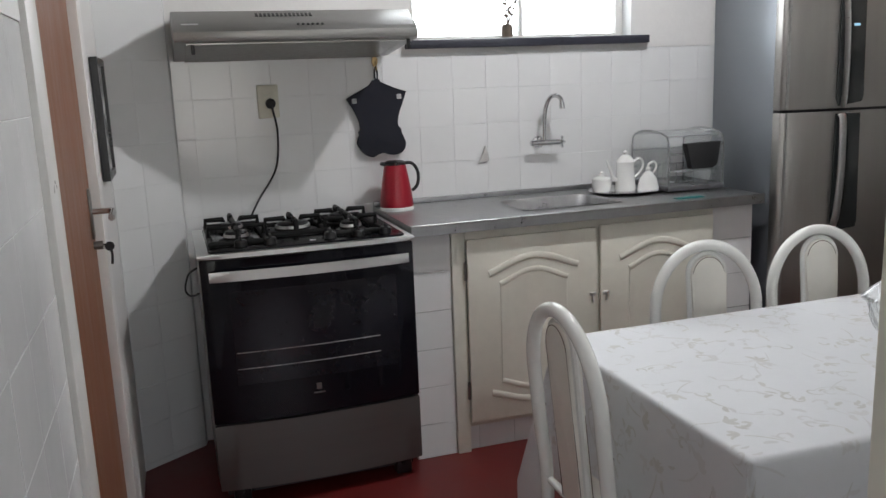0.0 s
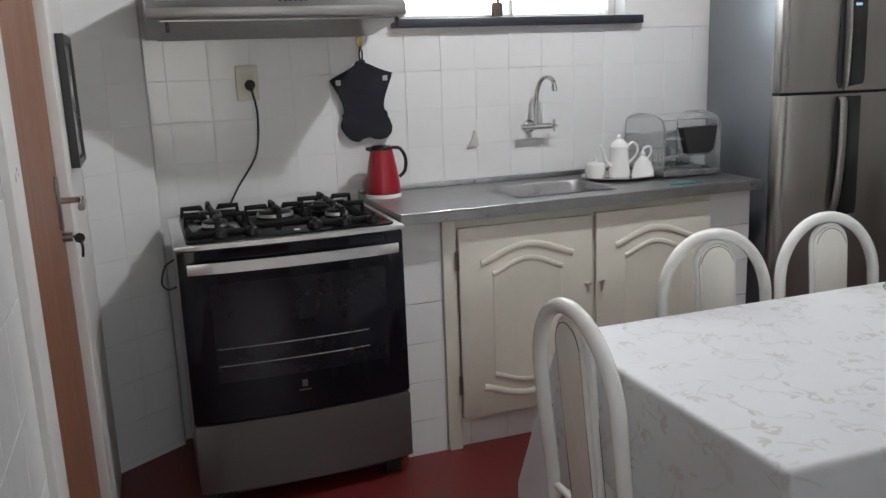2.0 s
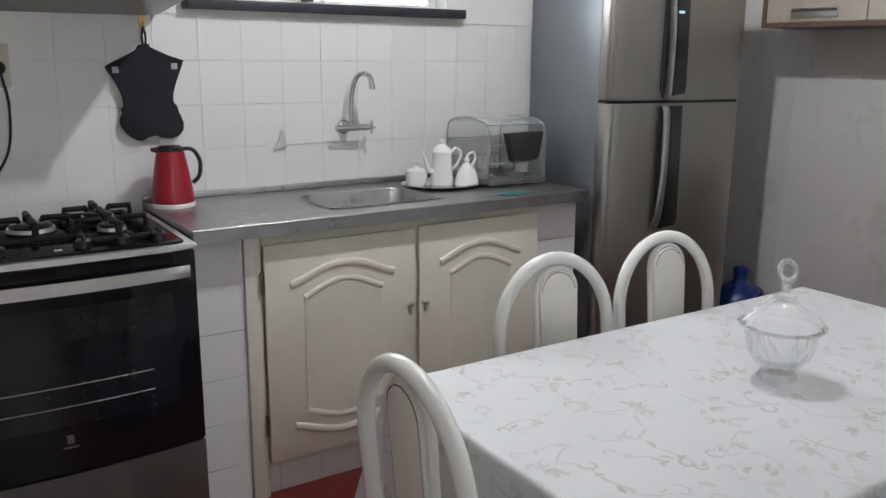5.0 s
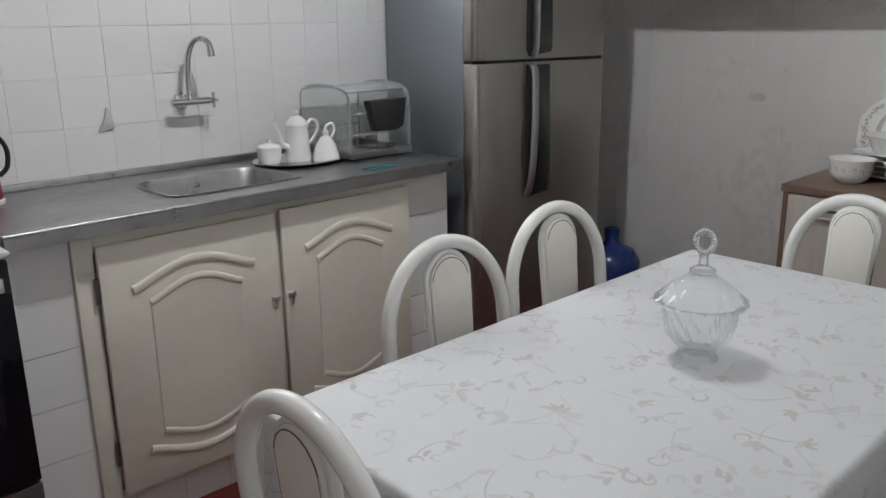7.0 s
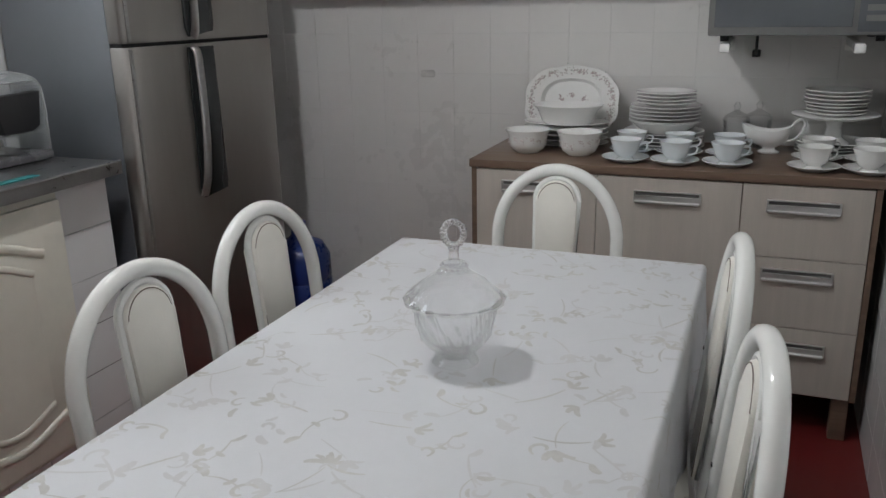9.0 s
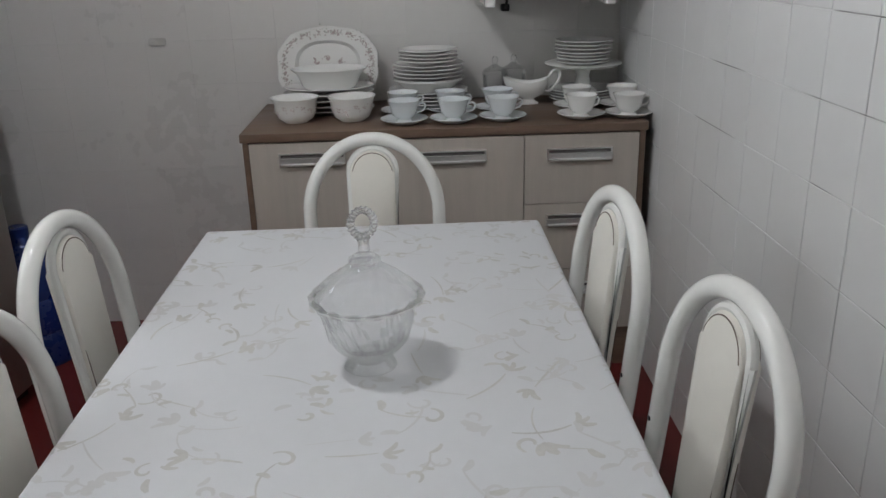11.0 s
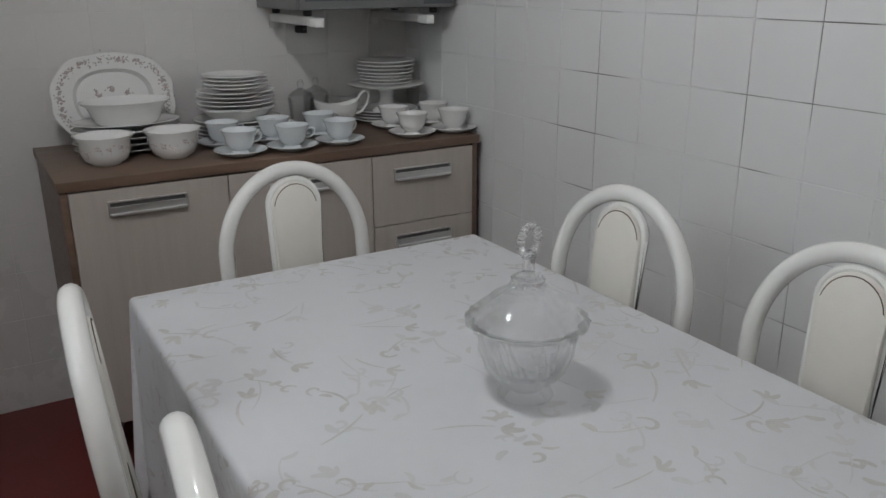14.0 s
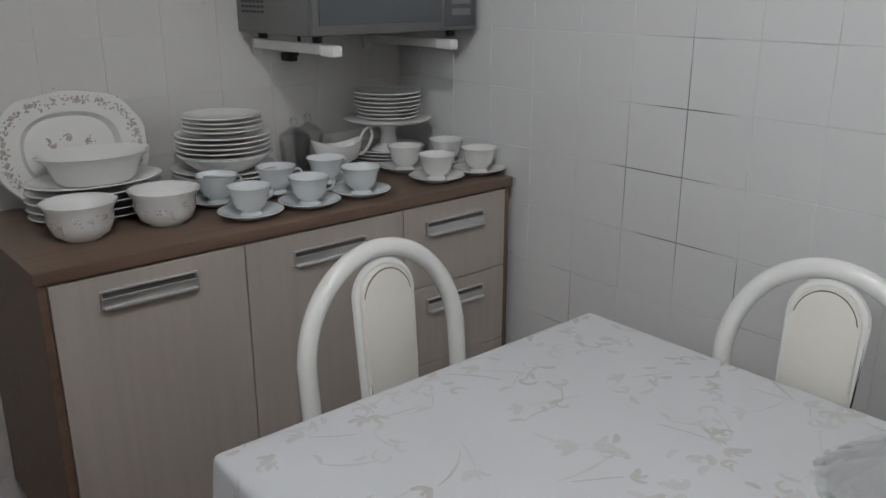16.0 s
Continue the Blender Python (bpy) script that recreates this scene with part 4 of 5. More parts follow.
def cloth_point(u, v, lift=0.0):
    """Point of the cloth for flat coordinates: on top inside the table's outline, hanging beyond it."""
    R = 0.012
    cx, cy = min(max(u, TX0 + R), TX1 - R), min(max(v, TY0 + R), TY1 - R)
    du, dv = u - cx, v - cy
    over = math.hypot(du, dv)
    if over < 1e-9:
        return Vector((u, v, TZ + lift))
    nx, ny = du / over, dv / over
    arc = R * math.pi / 2
    if over < arc:
        a = over / R
        return Vector((cx + nx * (R + lift) * math.sin(a), cy + ny * (R + lift) * math.sin(a), TZ - R + (R + lift) * math.cos(a)))
    drop = over - arc
    k = min(drop / 0.30, 1.0)
    corner = abs(nx * ny) * 2
    drop *= 1 + 0.40 * corner
    wave = 0.006 * math.sin(cx * 19 + cy * 15) * k + 0.004 * math.sin(cx * 41 + 1.3 + cy * 37) * k + corner * (0.105 if nx < 0 < ny else 0.045) * k * (0.6 + 0.4 * math.sin(6 * math.atan2(ny, nx)))
    out = R + 0.004 * k + wave + lift
    return Vector((cx + nx * out, cy + ny * out, TZ - R - drop))


cloth_root = thing("tablecloth", pose(0, 0, 0), "white tablecloth with faded grey scroll print on the table", "tablecloth")
bm = bmesh.new()
HEM = 0.42
edge = [(TX0 + (TX1 - TX0) * i / 72, TY0, 0, -1) for i in range(72)] + [(TX1, TY0 + (TY1 - TY0) * i / 40, 1, 0) for i in range(40)] + \
       [(TX1 - (TX1 - TX0) * i / 72, TY1, 0, 1) for i in range(72)] + [(TX0, TY1 - (TY1 - TY0) * i / 40, -1, 0) for i in range(40)]
R = 0.012
dirs = []
for i, (x, y, nx, ny) in enumerate(edge):
    cx, cy = min(max(x, TX0 + R), TX1 - R), min(max(y, TY0 + R), TY1 - R)
    dirs.append((cx, cy, nx, ny))
full = []
for i, d in enumerate(dirs):
    prev = dirs[i - 1]
    if (prev[2], prev[3]) != (d[2], d[3]):
        a0 = math.atan2(prev[3], prev[2])
        for k in range(1, 12):
            a = a0 + (math.pi / 2) * k / 12
            full.append((d[0], d[1], math.cos(a), math.sin(a)))
    full.append(d)
offs = [0.0, 0.006, 0.012, 0.0188, 0.03, 0.06, 0.10, 0.15, 0.20, 0.26, 0.32, 0.37, HEM]
rings = [[bm.verts.new(cloth_point(cx + nx * o, cy + ny * o)) for cx, cy, nx, ny in full] for o in offs]
for a, b in zip(rings, rings[1:]):
    for i in range(len(a)):
        j = (i + 1) % len(a)
        bm.faces.new((a[i], a[j], b[j], b[i]))
inner = [v for v in rings[0]]
bm.faces.new(inner)
bmesh.ops.remove_doubles(bm, verts=bm.verts, dist=1e-5)
part("cloth", bm, M_CLOTH, cloth_root, "", 60)


def scroll_print(seed, step):
    """Curls, sprigs and leaves of the print, as flat ribbons just over the cloth."""
    bm = bmesh.new()
    rng = random.Random(seed)
    def ribbon(pts, w0):
        lift = 0.00018 + rng.random() * 0.0004
        n = len(pts)
        left, right = [], []
        for i, p in enumerate(pts):
            q, r = pts[max(i - 1, 0)], pts[min(i + 1, n - 1)]
            d = Vector((r[0] - q[0], r[1] - q[1]))
            if d.length < 1e-7:
                d = Vector((1, 0))
            d.normalize()
            w = w0 * (0.35 + 0.65 * math.sin(math.pi * min(0.08 + 0.84 * i / (n - 1), 1)))
            left.append(bm.verts.new(cloth_point(p[0] - d.y * w, p[1] + d.x * w, lift)))
            right.append(bm.verts.new(cloth_point(p[0] + d.y * w, p[1] - d.x * w, lift)))
        for i in range(n - 1):
            bm.faces.new((left[i], right[i], right[i + 1], left[i + 1]))
    def curl(x, y, a, s, hand):
        pts = []
        for i in range(18):
            t = i / 17
            rad = s * (1 - 0.80 * t)
            th = a + hand * t * 4.6
            pts.append((x + rad * math.cos(th), y + rad * math.sin(th)))
        ribbon(pts, rng.uniform(0.0022, 0.0040))
    def leaf(x, y, a, s):
        c, d = math.cos(a), math.sin(a)
        ribbon([(x + c * s * t + d * s * 0.15 * math.sin(t * 3), y + d * s * t - c * s * 0.15 * math.sin(t * 3)) for t in [k / 6 for k in range(7)]], s * rng.uniform(0.13, 0.26))
    def stem(x, y, a, s, bend):
        pts = []
        for i in range(10):
            t = i / 9
            th = a + bend * t
            pts.append((x, y))
            x += math.cos(th) * s / 9
            y += math.sin(th) * s / 9
        ribbon(pts, rng.uniform(0.0012, 0.0026))
        return x, y, a + bend
    u = TX0 - HEM + 0.06
    row = 0
    while u < TX1 + HEM - 0.05:
        v = TY0 - HEM + 0.06 + (row % 2) * step * 0.5
        while v < TY1 + HEM - 0.05:
            ou, ov = max(TX0 - u, u - TX1, 0), max(TY0 - v, v - TY1, 0)
            if not (ou > 0.0 and ov > 0.0):
                x, y = u + rng.uniform(-0.035, 0.035), v + rng.uniform(-0.035, 0.035)
                a = rng.uniform(0, 6.28)
                kind = rng.random()
                if kind < 0.42:
                    x2, y2, b = stem(x, y, a, rng.uniform(0.05, 0.085), rng.uniform(-1.2, 1.2))
                    curl(x2, y2, b + 1.5, rng.uniform(0.014, 0.024), rng.choice((-1, 1)))
                    leaf(x, y, a + 2.4, 0.026)
                    leaf((x + x2) / 2, (y + y2) / 2, a + 0.9, 0.020)
                elif kind < 0.75:
                    x2, y2, b = stem(x, y, a, rng.uniform(0.06, 0.10), rng.uniform(-0.9, 0.9))
                    for da in (-0.8, 0.0, 0.8):
                        leaf(x2, y2, b + da, rng.uniform(0.020, 0.032))
                else:
                    for k in range(3):
                        leaf(x + rng.uniform(-0.03, 0.03), y + rng.uniform(-0.03, 0.03), rng.uniform(0, 6.28), rng.uniform(0.02, 0.03))
                    curl(x, y, a, rng.uniform(0.012, 0.02), 1)
            v += step
        u += step
        row += 1
    return bm


for seed, step, ink, text in ((11, 0.122, M_MOTIF, "faded grey beige scroll print"), (29, 0.112, M_MOTIF_FAINT, "worn, almost washed out scroll print")):
    tagged(part("print", scroll_print(seed, step), ink, cloth_root, text, 60), kind="stuff")


# ---------------------------------------------------------------- crystal jar
def build_jar():
    j = thing("crystal_jar", pose(2.650, 1.362, TZ + 0.0012), "cut crystal sweet jar with a lid and loop knob", "jar")
    def cut(a, r, z):
        return 1 + (0.045 * math.cos(a * 14) * math.cos(z * 130) if 0.030 < z < 0.106 and r > 0.050 else 0.0)
    def scallop(a, r, z):
        return 1 + (0.045 * abs(math.sin(a * 9)) if r > 0.080 else 0.055 * math.cos(a * 14) * math.cos((z - 0.120) * 190) if r > 0.022 and z < 0.178 else 0.0)
    bowl = [(0, 0.012), (0.024, 0.012), (0.036, 0.0), (0.042, 0.002), (0.038, 0.012), (0.033, 0.022), (0.050, 0.034), (0.062, 0.052), (0.068, 0.074), (0.071, 0.096), (0.073, 0.112), (0.070, 0.113),
            (0.067, 0.095), (0.062, 0.074), (0.056, 0.053), (0.044, 0.038), (0.026, 0.029), (0, 0.026)]
    part("bowl", lathe(bowl, 56, wave=cut), M_GLASS_BOWL, j, "cut crystal bowl on a foot", None)
    lid = [(0.072, 0.1155), (0.086, 0.117), (0.087, 0.122), (0.078, 0.131), (0.066, 0.142), (0.053, 0.153), (0.039, 0.163), (0.027, 0.171), (0.024, 0.176), (0.025, 0.182), (0.019, 0.187), (0.0095, 0.191), (0.0085, 0.206), (0.011, 0.216), (0, 0.219),
           (0, 0.168), (0.024, 0.164), (0.052, 0.146), (0.070, 0.128), (0.071, 0.1155)]
    l = part("lid", lathe(lid, 56, wave=scallop), M_GLASS, j, "cut crystal domed lid", None)
    loop = [(0.0175 * math.cos(a), 0.0, 0.2375 + 0.0205 * math.sin(a)) for a in [2 * math.pi * k / 80 for k in range(80)]]
    part("knob", sweep(loop, lambda u: 0.0058 + 0.0012 * math.cos(u * 2 * math.pi * 20), 8, closed=True), M_GLASS, l, "beaded glass loop knob", None, at=pose(0, 0, 0, 0, 0, 100))


build_jar()


# ---------------------------------------------------------------- chairs
def build_chair():
    c = thing("dining_chair", pose(0, 0, 0), "white tubular steel dining chair with cream padded oval back", "chair", "chairs round the table")
    hw, top, zs = 0.164, 0.944, 0.42
    def yb(z):
        return -0.207 - 0.048 * max(z - 0.45, 0) / 0.50
    arch = []
    for i in range(25):
        a = math.pi * i / 24
        z = 0.761 + 0.187 * math.sin(a)
        arch.append((-hw * math.cos(a), yb(z), z))
    left = [(-hw * 1.02, -0.235, 0.0), (-hw * 1.02, -0.215, 0.20), (-hw, yb(0.45), 0.45), (-hw, yb(0.62), 0.62)]
    right = [(-x, y, z) for x, y, z in reversed(left)]
    part("back_frame", sweep(spline(left + arch + right, 4), 0.0168, 14), M_CHAIR, c, "glossy white arched tube")
    # inner oval
    pw, p0, p1 = 0.056, 0.47, 0.921
    ol = [(-pw * 0.92, p0), (pw * 0.92, p0)] + [(pw * math.cos(math.pi * i / 16), p1 - pw + pw * math.sin(math.pi * i / 16)) for i in range(17)]
    pad = bmesh.new()
    slab([(x, z) for x, z in ol], -0.016, 0.016, "y", bm=pad, bevel=0.009)
    for v in pad.verts:
        v.co.y += yb(v.co.z) + 0.004
    bp = part("backrest", pad, M_VINYL, c, "cream vinyl padded splat")
    rim = [(x * 1.03, yb(z) + 0.004 - 0.0, z + (0.004 if z > 0.8 else 0)) for x, z in ol]
    part("piping", sweep(rim, 0.0085, 8, closed=True), M_CHAIR, bp, "white metal edge strip")
    # Thin dark lines draw the shade between pad and piping.
    for s in (-1, 1):
        shade_line = [(x * 0.90, yb(z) + 0.004 + s * 0.0150, z - (0.0045 if z > 0.8 else 0)) for x, z in ol[2:]]
        part("shade_line", sweep([(pw * 0.88, yb(0.48) + 0.004 + s * 0.0150, 0.48)] + shade_line + [(-pw * 0.88, yb(0.48) + 0.004 + s * 0.0150, 0.48)], 0.0011, 6), M_TWIG, bp, "dark line drawn for the shade beside the piping")
    part("back_rail", sweep([(-hw, yb(0.47) + 0.004, 0.47), (hw, yb(0.47) + 0.004, 0.47)], 0.010, 10), M_CHAIR, c)
    part("seat", slab(rrect(-0.195, -0.185, 0.195, 0.195, 0.09, 8), 0.435, 0.475, bevel=0.015), M_VINYL, c, "cream vinyl seat pad")
    for s in (-1, 1):
        part("front_leg", sweep(spline([(s * 0.168, -0.17, 0.425), (s * 0.168, 0.10, 0.425), (s * 0.170, 0.165, 0.405), (s * 0.188, 0.190, 0.34), (s * 0.195, 0.205, 0.0)], 6), 0.0145, 12), M_CHAIR, c, "white tubular leg")
        for z in (0.50, 0.665):
            part("screw", lathe([(0.0045, 0), (0.0045, 0.002), (0, 0.003)], 10), M_BLACK, c, "", at=Matrix.Translation((s * hw, yb(z) + 0.016, z)) @ pose(0, 0, 0, -90))
        for x, y in ((s * hw * 1.02, -0.235), (s * 0.195, 0.205)):
            part("foot_cap", lathe([(0.021, 0), (0.021, 0.02), (0.0, 0.022)], 14, m=pose(x, y, 0)), M_RUBBER, c)
    return c


chair = build_chair()
chair.matrix_basis = pose(2.438, 1.636, 0, 0, 0, 174)
for x, y, a in ((2.880, 1.674, 174), (3.261, 1.389, 90), (2.913, 1.155, 7), (2.438, 1.102, 8), (2.022, 1.442, -90)):
    copy_thing(chair, pose(x, y, 0, 0, 0, a))


# ---------------------------------------------------------------- sideboard
def build_sideboard():
    x0, x1, y0, y1, zt = 4.030, 4.572, 0.549, 1.820, 0.862
    s = thing("sideboard", pose(0, 0, 0), "brown and beige laminate sideboard with two doors and three drawers", "sideboard")
    part("top", box(x0 - 0.004, y0 - 0.006, zt - 0.027, x1, y1 + 0.006, zt, 0.002), M_WOOD, s, "brown wood grain top", 30)
    for y in (y0, y1 - 0.018):
        part("side_panel", box(x0 + 0.004, y, 0.145, x1, y + 0.018, zt - 0.0275, 0.001), M_WOOD, s, "brown side panel", None)
    part("carcass", box(x0 + 0.022, y0 + 0.0185, 0.15, x1 - 0.002, y1 - 0.0185, zt - 0.028), M_WOOD, s, "", None)
    def handle(owner, yc, z):
        hb = bmesh.new()
        w, h = 0.104, 0.019
        for a, b, c, d in ((-w, -h, w, -h + 0.023), (-w, h - 0.004, w, h), (-w, -h + 0.023, -w + 0.005, h - 0.004), (w - 0.005, -h + 0.023, w, h - 0.004)):
            box(-0.006, a, b, 0.004, c, d, 0.001, 1, bm=hb)
        box(-0.016, -w + 0.004, -h - 0.001, -0.004, w - 0.004, -h + 0.006, 0.002, 1, bm=hb)
        hd = part("handle", hb, M_ALU, owner, "satin metal recessed pull", 30, at=pose(x0 - 0.001, yc, z))
        # Thin dark plate in place of a deep, shaded hollow.
        part("recess", box(-0.0005, -w + 0.006, -h + 0.008, 0.0035, w - 0.006, h - 0.005), M_PULL_SHADE, hd, "", None)
    zb, zf = 0.152, zt - 0.033
    for a, b, nm, z0, z1, hy, hz in ((1.386, y1 - 0.020, "door", zb, zf, 1.605, 0.778), (0.937, 1.383, "door", zb, zf, 1.160, 0.770), (y0 + 0.020, 0.934, "drawer", 0.604, zf, 0.758, 0.766),
                                     (y0 + 0.020, 0.934, "drawer", 0.376, 0.601, 0.758, 0.548), (y0 + 0.020, 0.934, "drawer", zb, 0.373, 0.758, 0.308)):
        d = part(nm, box(x0, a, z0, x0 + 0.018, b, z1, 0.0012, 1), M_LAM, s, "beige wood grain front", 30)
        handle(d, hy, hz)
    for y in (y0 + 0.015, y1 - 0.065):
        for x in (x0 + 0.02, x1 - 0.07):
            part("leg", box(x, y, 0, x + 0.05, y + 0.05, 0.145, 0.003), M_WOOD, s, "brown block leg", 30)


build_sideboard()
ZS = 0.862

# crockery
PLATE = lambda r, z=0.0: [(0, z), (r * 0.55, z), (r * 0.62, z + 0.0015), (r * 0.96, z + 0.0118), (r, z + 0.0130), (r * 1.002, z + 0.0148), (r * 0.985, z + 0.0160), (r * 0.95, z + 0.0150), (r * 0.63, z + 0.0058), (r * 0.55, z + 0.004), (0, z + 0.004)]
SAUCER = lambda r, z=0.0: [(0, z), (r * 0.55, z), (r * 0.62, z + 0.003), (r * 0.96, z + 0.0150), (r, z + 0.0172), (r * 0.97, z + 0.0185), (r * 0.62, z + 0.0075), (r * 0.55, z + 0.005), (0, z + 0.005)]


def plate_mesh(r, sx=1.0, sy=1.0):
    return mesh_of("plate", lathe(PLATE(r), 48, sx=sx, sy=sy), M_PORC, 50)


def plate_stack(x, y, z, rows, label, group):
    """rows: (radius, count, pitch, sx, sy) from the bottom up."""
    for r, n, pitch, sx, sy in rows:
        me = plate_mesh(r, sx, sy)
        for k in range(n):
            p = new("plate", me)
            rng = random.Random(int(z * 10000))
            p.matrix_basis = pose(x + rng.uniform(-0.002, 0.002), y + rng.uniform(-0.002, 0.002), z, 0, 0, rng.uniform(0, 360) if sx == sy else 0)
            tagged(p, label, "plate", group)
            z += pitch
    return z


def build_cup(glaze, label):
    c = thing("cup", pose(0, 0, 0), label, "cup", "teacups on saucers")
    part("saucer", lathe(SAUCER(0.078), 44), glaze, c)
    part("bowl", lathe([(0, 0.0066), (0.027, 0.0066), (0.026, 0.010), (0.021, 0.015), (0.023, 0.018), (0.035, 0.026), (0.041, 0.040), (0.044, 0.056), (0.0515, 0.0725), (0.053, 0.075), (0.0505, 0.0745), (0.0425, 0.057), (0.0395, 0.042), (0.033, 0.029), (0, 0.024)], 40), glaze, c)
    part("handle", sweep(spline([(0.045, 0, 0.057), (0.060, 0, 0.062), (0.070, 0, 0.054), (0.062, 0, 0.038), (0.041, 0, 0.033)], 6), 0.0032, 8), glaze, c)
    return c


cup = build_cup(M_OPAL, "pale blue opal glass teacup on its saucer")
white_cup = build_cup(M_PORC, "white porcelain teacup on its saucer beside the wall")
spots = [(4.130, 1.312, -80), (4.125, 1.153, -95), (4.135, 0.992, -70), (4.291, 1.316, -85), (4.284, 1.155, -100), (4.294, 0.995, -90),
         (4.130, 0.738, -65), (4.125, 0.584, -80), (4.291, 0.724, -75), (4.288, 0.568, -90)]
for i, (x, y, a) in enumerate(spots):
    m = pose(x, y, ZS, 0, 0, a)
    if i == 0:
        cup.matrix_basis = m
    elif i == 6:
        white_cup.matrix_basis = m
    else:
        copy_thing(cup if i < 6 else white_cup, m)


def build_bowl(y, x=4.214):
    b = thing("bowl", pose(x, y, ZS), "white porcelain bowl with faded flower print", "bowl", "serving bowls on the sideboard")
    part("vessel", lathe([(0, 0.0), (0.040, 0.0), (0.043, 0.004), (0.058, 0.014), (0.067, 0.036), (0.0695, 0.066), (0.078, 0.079), (0.0785, 0.0815), (0.0755, 0.0805), (0.066, 0.066), (0.063, 0.038), (0.054, 0.019), (0, 0.010)], 56,
                         wave=lambda a, r, z: 1 + (0.024 * abs(math.sin(a * 6)) if z > 0.075 else 0)), M_PORC, b)
    return b


b0 = build_bowl(1.670)
rng = random.Random(5)
for k in range(14):
    a = k * 0.45
    fb = bmesh.new()
    for q in range(12):
        lathe([(0.0, 0.0008), (0.0025, 0.0005), (0.0034, 0.0)], 6, fb, sx=rng.uniform(0.6, 1.2), sy=rng.uniform(0.3, 0.9), m=pose(rng.gauss(0, 0.006), rng.gauss(0, 0.007), 0, 0, 0, rng.uniform(0, 180)))
    zz = 0.046 + rng.uniform(-0.010, 0.010)
    part("flower", fb, M_PRINT_PALE, b0, "", at=Matrix.Rotation(a, 4, "Z") @ Matrix.Translation((0.0686 + (zz - 0.045) * 0.10, 0, zz)) @ pose(0, 0, 0, 0, 82))
copy_thing(b0, pose(4.208, 1.484, ZS, 0, 0, 40))

# oval plates with a serving dish, and the big platter behind
plate_stack(4.392, 1.575, ZS, [(0.148, 5, 0.0185, 0.76, 1.06)], "white oval porcelain plate in a stack", "stacked oval plates")
dish = thing("serving_dish", pose(4.392, 1.570, ZS + 0.0805), "white oval porcelain serving dish on stacked plates", "dish")
part("vessel", lathe([(0, 0.0), (0.080, 0.0), (0.090, 0.01), (0.106, 0.050), (0.122, 0.067), (0.120, 0.0695), (0.102, 0.052), (0.084, 0.014), (0, 0.008)], 70, sx=0.78, sy=1.05,
                     wave=lambda a, r, z: 1 + (0.035 * abs(math.sin(a * 5)) if z > 0.06 else 0)), M_PORC, dish)
pl = thing("platter", pose(4.520, 1.582, ZS + 0.004, 0, 0, 0), "large white platter with flowered rim leaning on the wall", "platter")
def superoval(a, r, z):
    c, s = abs(math.cos(a)), abs(math.sin(a))
    k = 1.0 / ((c ** 2.45 + s ** 2.45) ** (1 / 2.45))
    return k * (1 + (0.014 * math.cos(a * 10) if r > 0.16 else 0))
plat = lathe([(0, 0.0), (0.106, 0.0), (0.116, 0.015), (0.128, 0.019), (0.178, 0.024), (0.181, 0.026), (0.178, 0.0285), (0.128, 0.0240), (0.118, 0.0225), (0.106, 0.006), (0, 0.005)], 72, sx=0.76, sy=1.0, wave=superoval)
tilt = Matrix.Translation((0, 0, 0.134)) @ pose(0, 0, 0, 0, -80)
part("dish", plat, M_PORC, pl, "", at=tilt)
def petals(count, sx, sy, size):
    """A loose bunch of small flat petals in the xy plane."""
    fb = bmesh.new()
    for q in range(count):
        lathe([(0.0, 0.0008), (0.003 * size, 0.0005), (0.0042 * size, 0.0)], 6, fb, sx=rng.uniform(0.5, 1.3), sy=rng.uniform(0.25, 0.8),
              m=pose(rng.gauss(0, sx), rng.gauss(0, sy), rng.uniform(0, 0.0004), 0, 0, rng.uniform(0, 180)))
    return fb


for k in range(18):
    a = 2 * math.pi * k / 18 + 0.15
    rr = 0.156 * superoval(a, 0.1, 0)
    at = tilt @ Matrix.Translation((rr * math.cos(a) * 0.76, rr * math.sin(a), 0.0268)) @ pose(0, 0, 0, 0, 0, math.degrees(a))
    part("flower", petals(26 if k % 3 else 12, 0.006, 0.014, 1.0), M_PRINT, pl, "", at=at)
    tagged(part("leaf_sprig", petals(14, 0.008, 0.020, 0.8), M_PRINT_LEAF, pl, "", at=at @ Matrix.Translation((0.004, 0.012, 0.0003))), kind="stuff")
for k in range(3):
    fb = bmesh.new()
    for q in range(16):
        lathe([(0.0, 0.0008), (0.003, 0.0005), (0.0042, 0.0)], 6, fb, sx=rng.uniform(0.5, 1.3), sy=rng.uniform(0.3, 0.9), m=pose(rng.gauss(0, 0.005), rng.gauss(0, 0.007), 0, 0, 0, rng.uniform(0, 180)))
    part("flower", fb, M_PRINT, pl, "", at=tilt @ Matrix.Translation((0.018 + 0.012 * (k % 2), 0.045 * (k - 1), 0.0055)))

# tall stack of plates
z = plate_stack(4.425, 1.224, ZS, [(0.139, 5, 0.0125, 1, 1)], "white porcelain dinner plate in a tall stack", "tall stack of plates")
sb = thing("soup_bowl", pose(4.425, 1.224, z - 0.0080), "white porcelain soup bowl inside a tall stack of plates", "bowl")
part("vessel", lathe([(0, 0), (0.066, 0), (0.074, 0.004), (0.100, 0.022), (0.112, 0.034), (0.126, 0.043), (0.126, 0.0455), (0.109, 0.036), (0.097, 0.025), (0.070, 0.009), (0, 0.007)], 44), M_PORC, sb)
z = plate_stack(4.425, 1.224, z + 0.0255, [(0.124, 5, 0.0125, 1, 1)], "white porcelain soup plate in a tall stack", "tall stack of plates")
z = plate_stack(4.425, 1.224, z + 0.0005, [(0.103, 4, 0.0115, 1, 1)], "white porcelain dessert plate in a tall stack", "tall stack of plates")

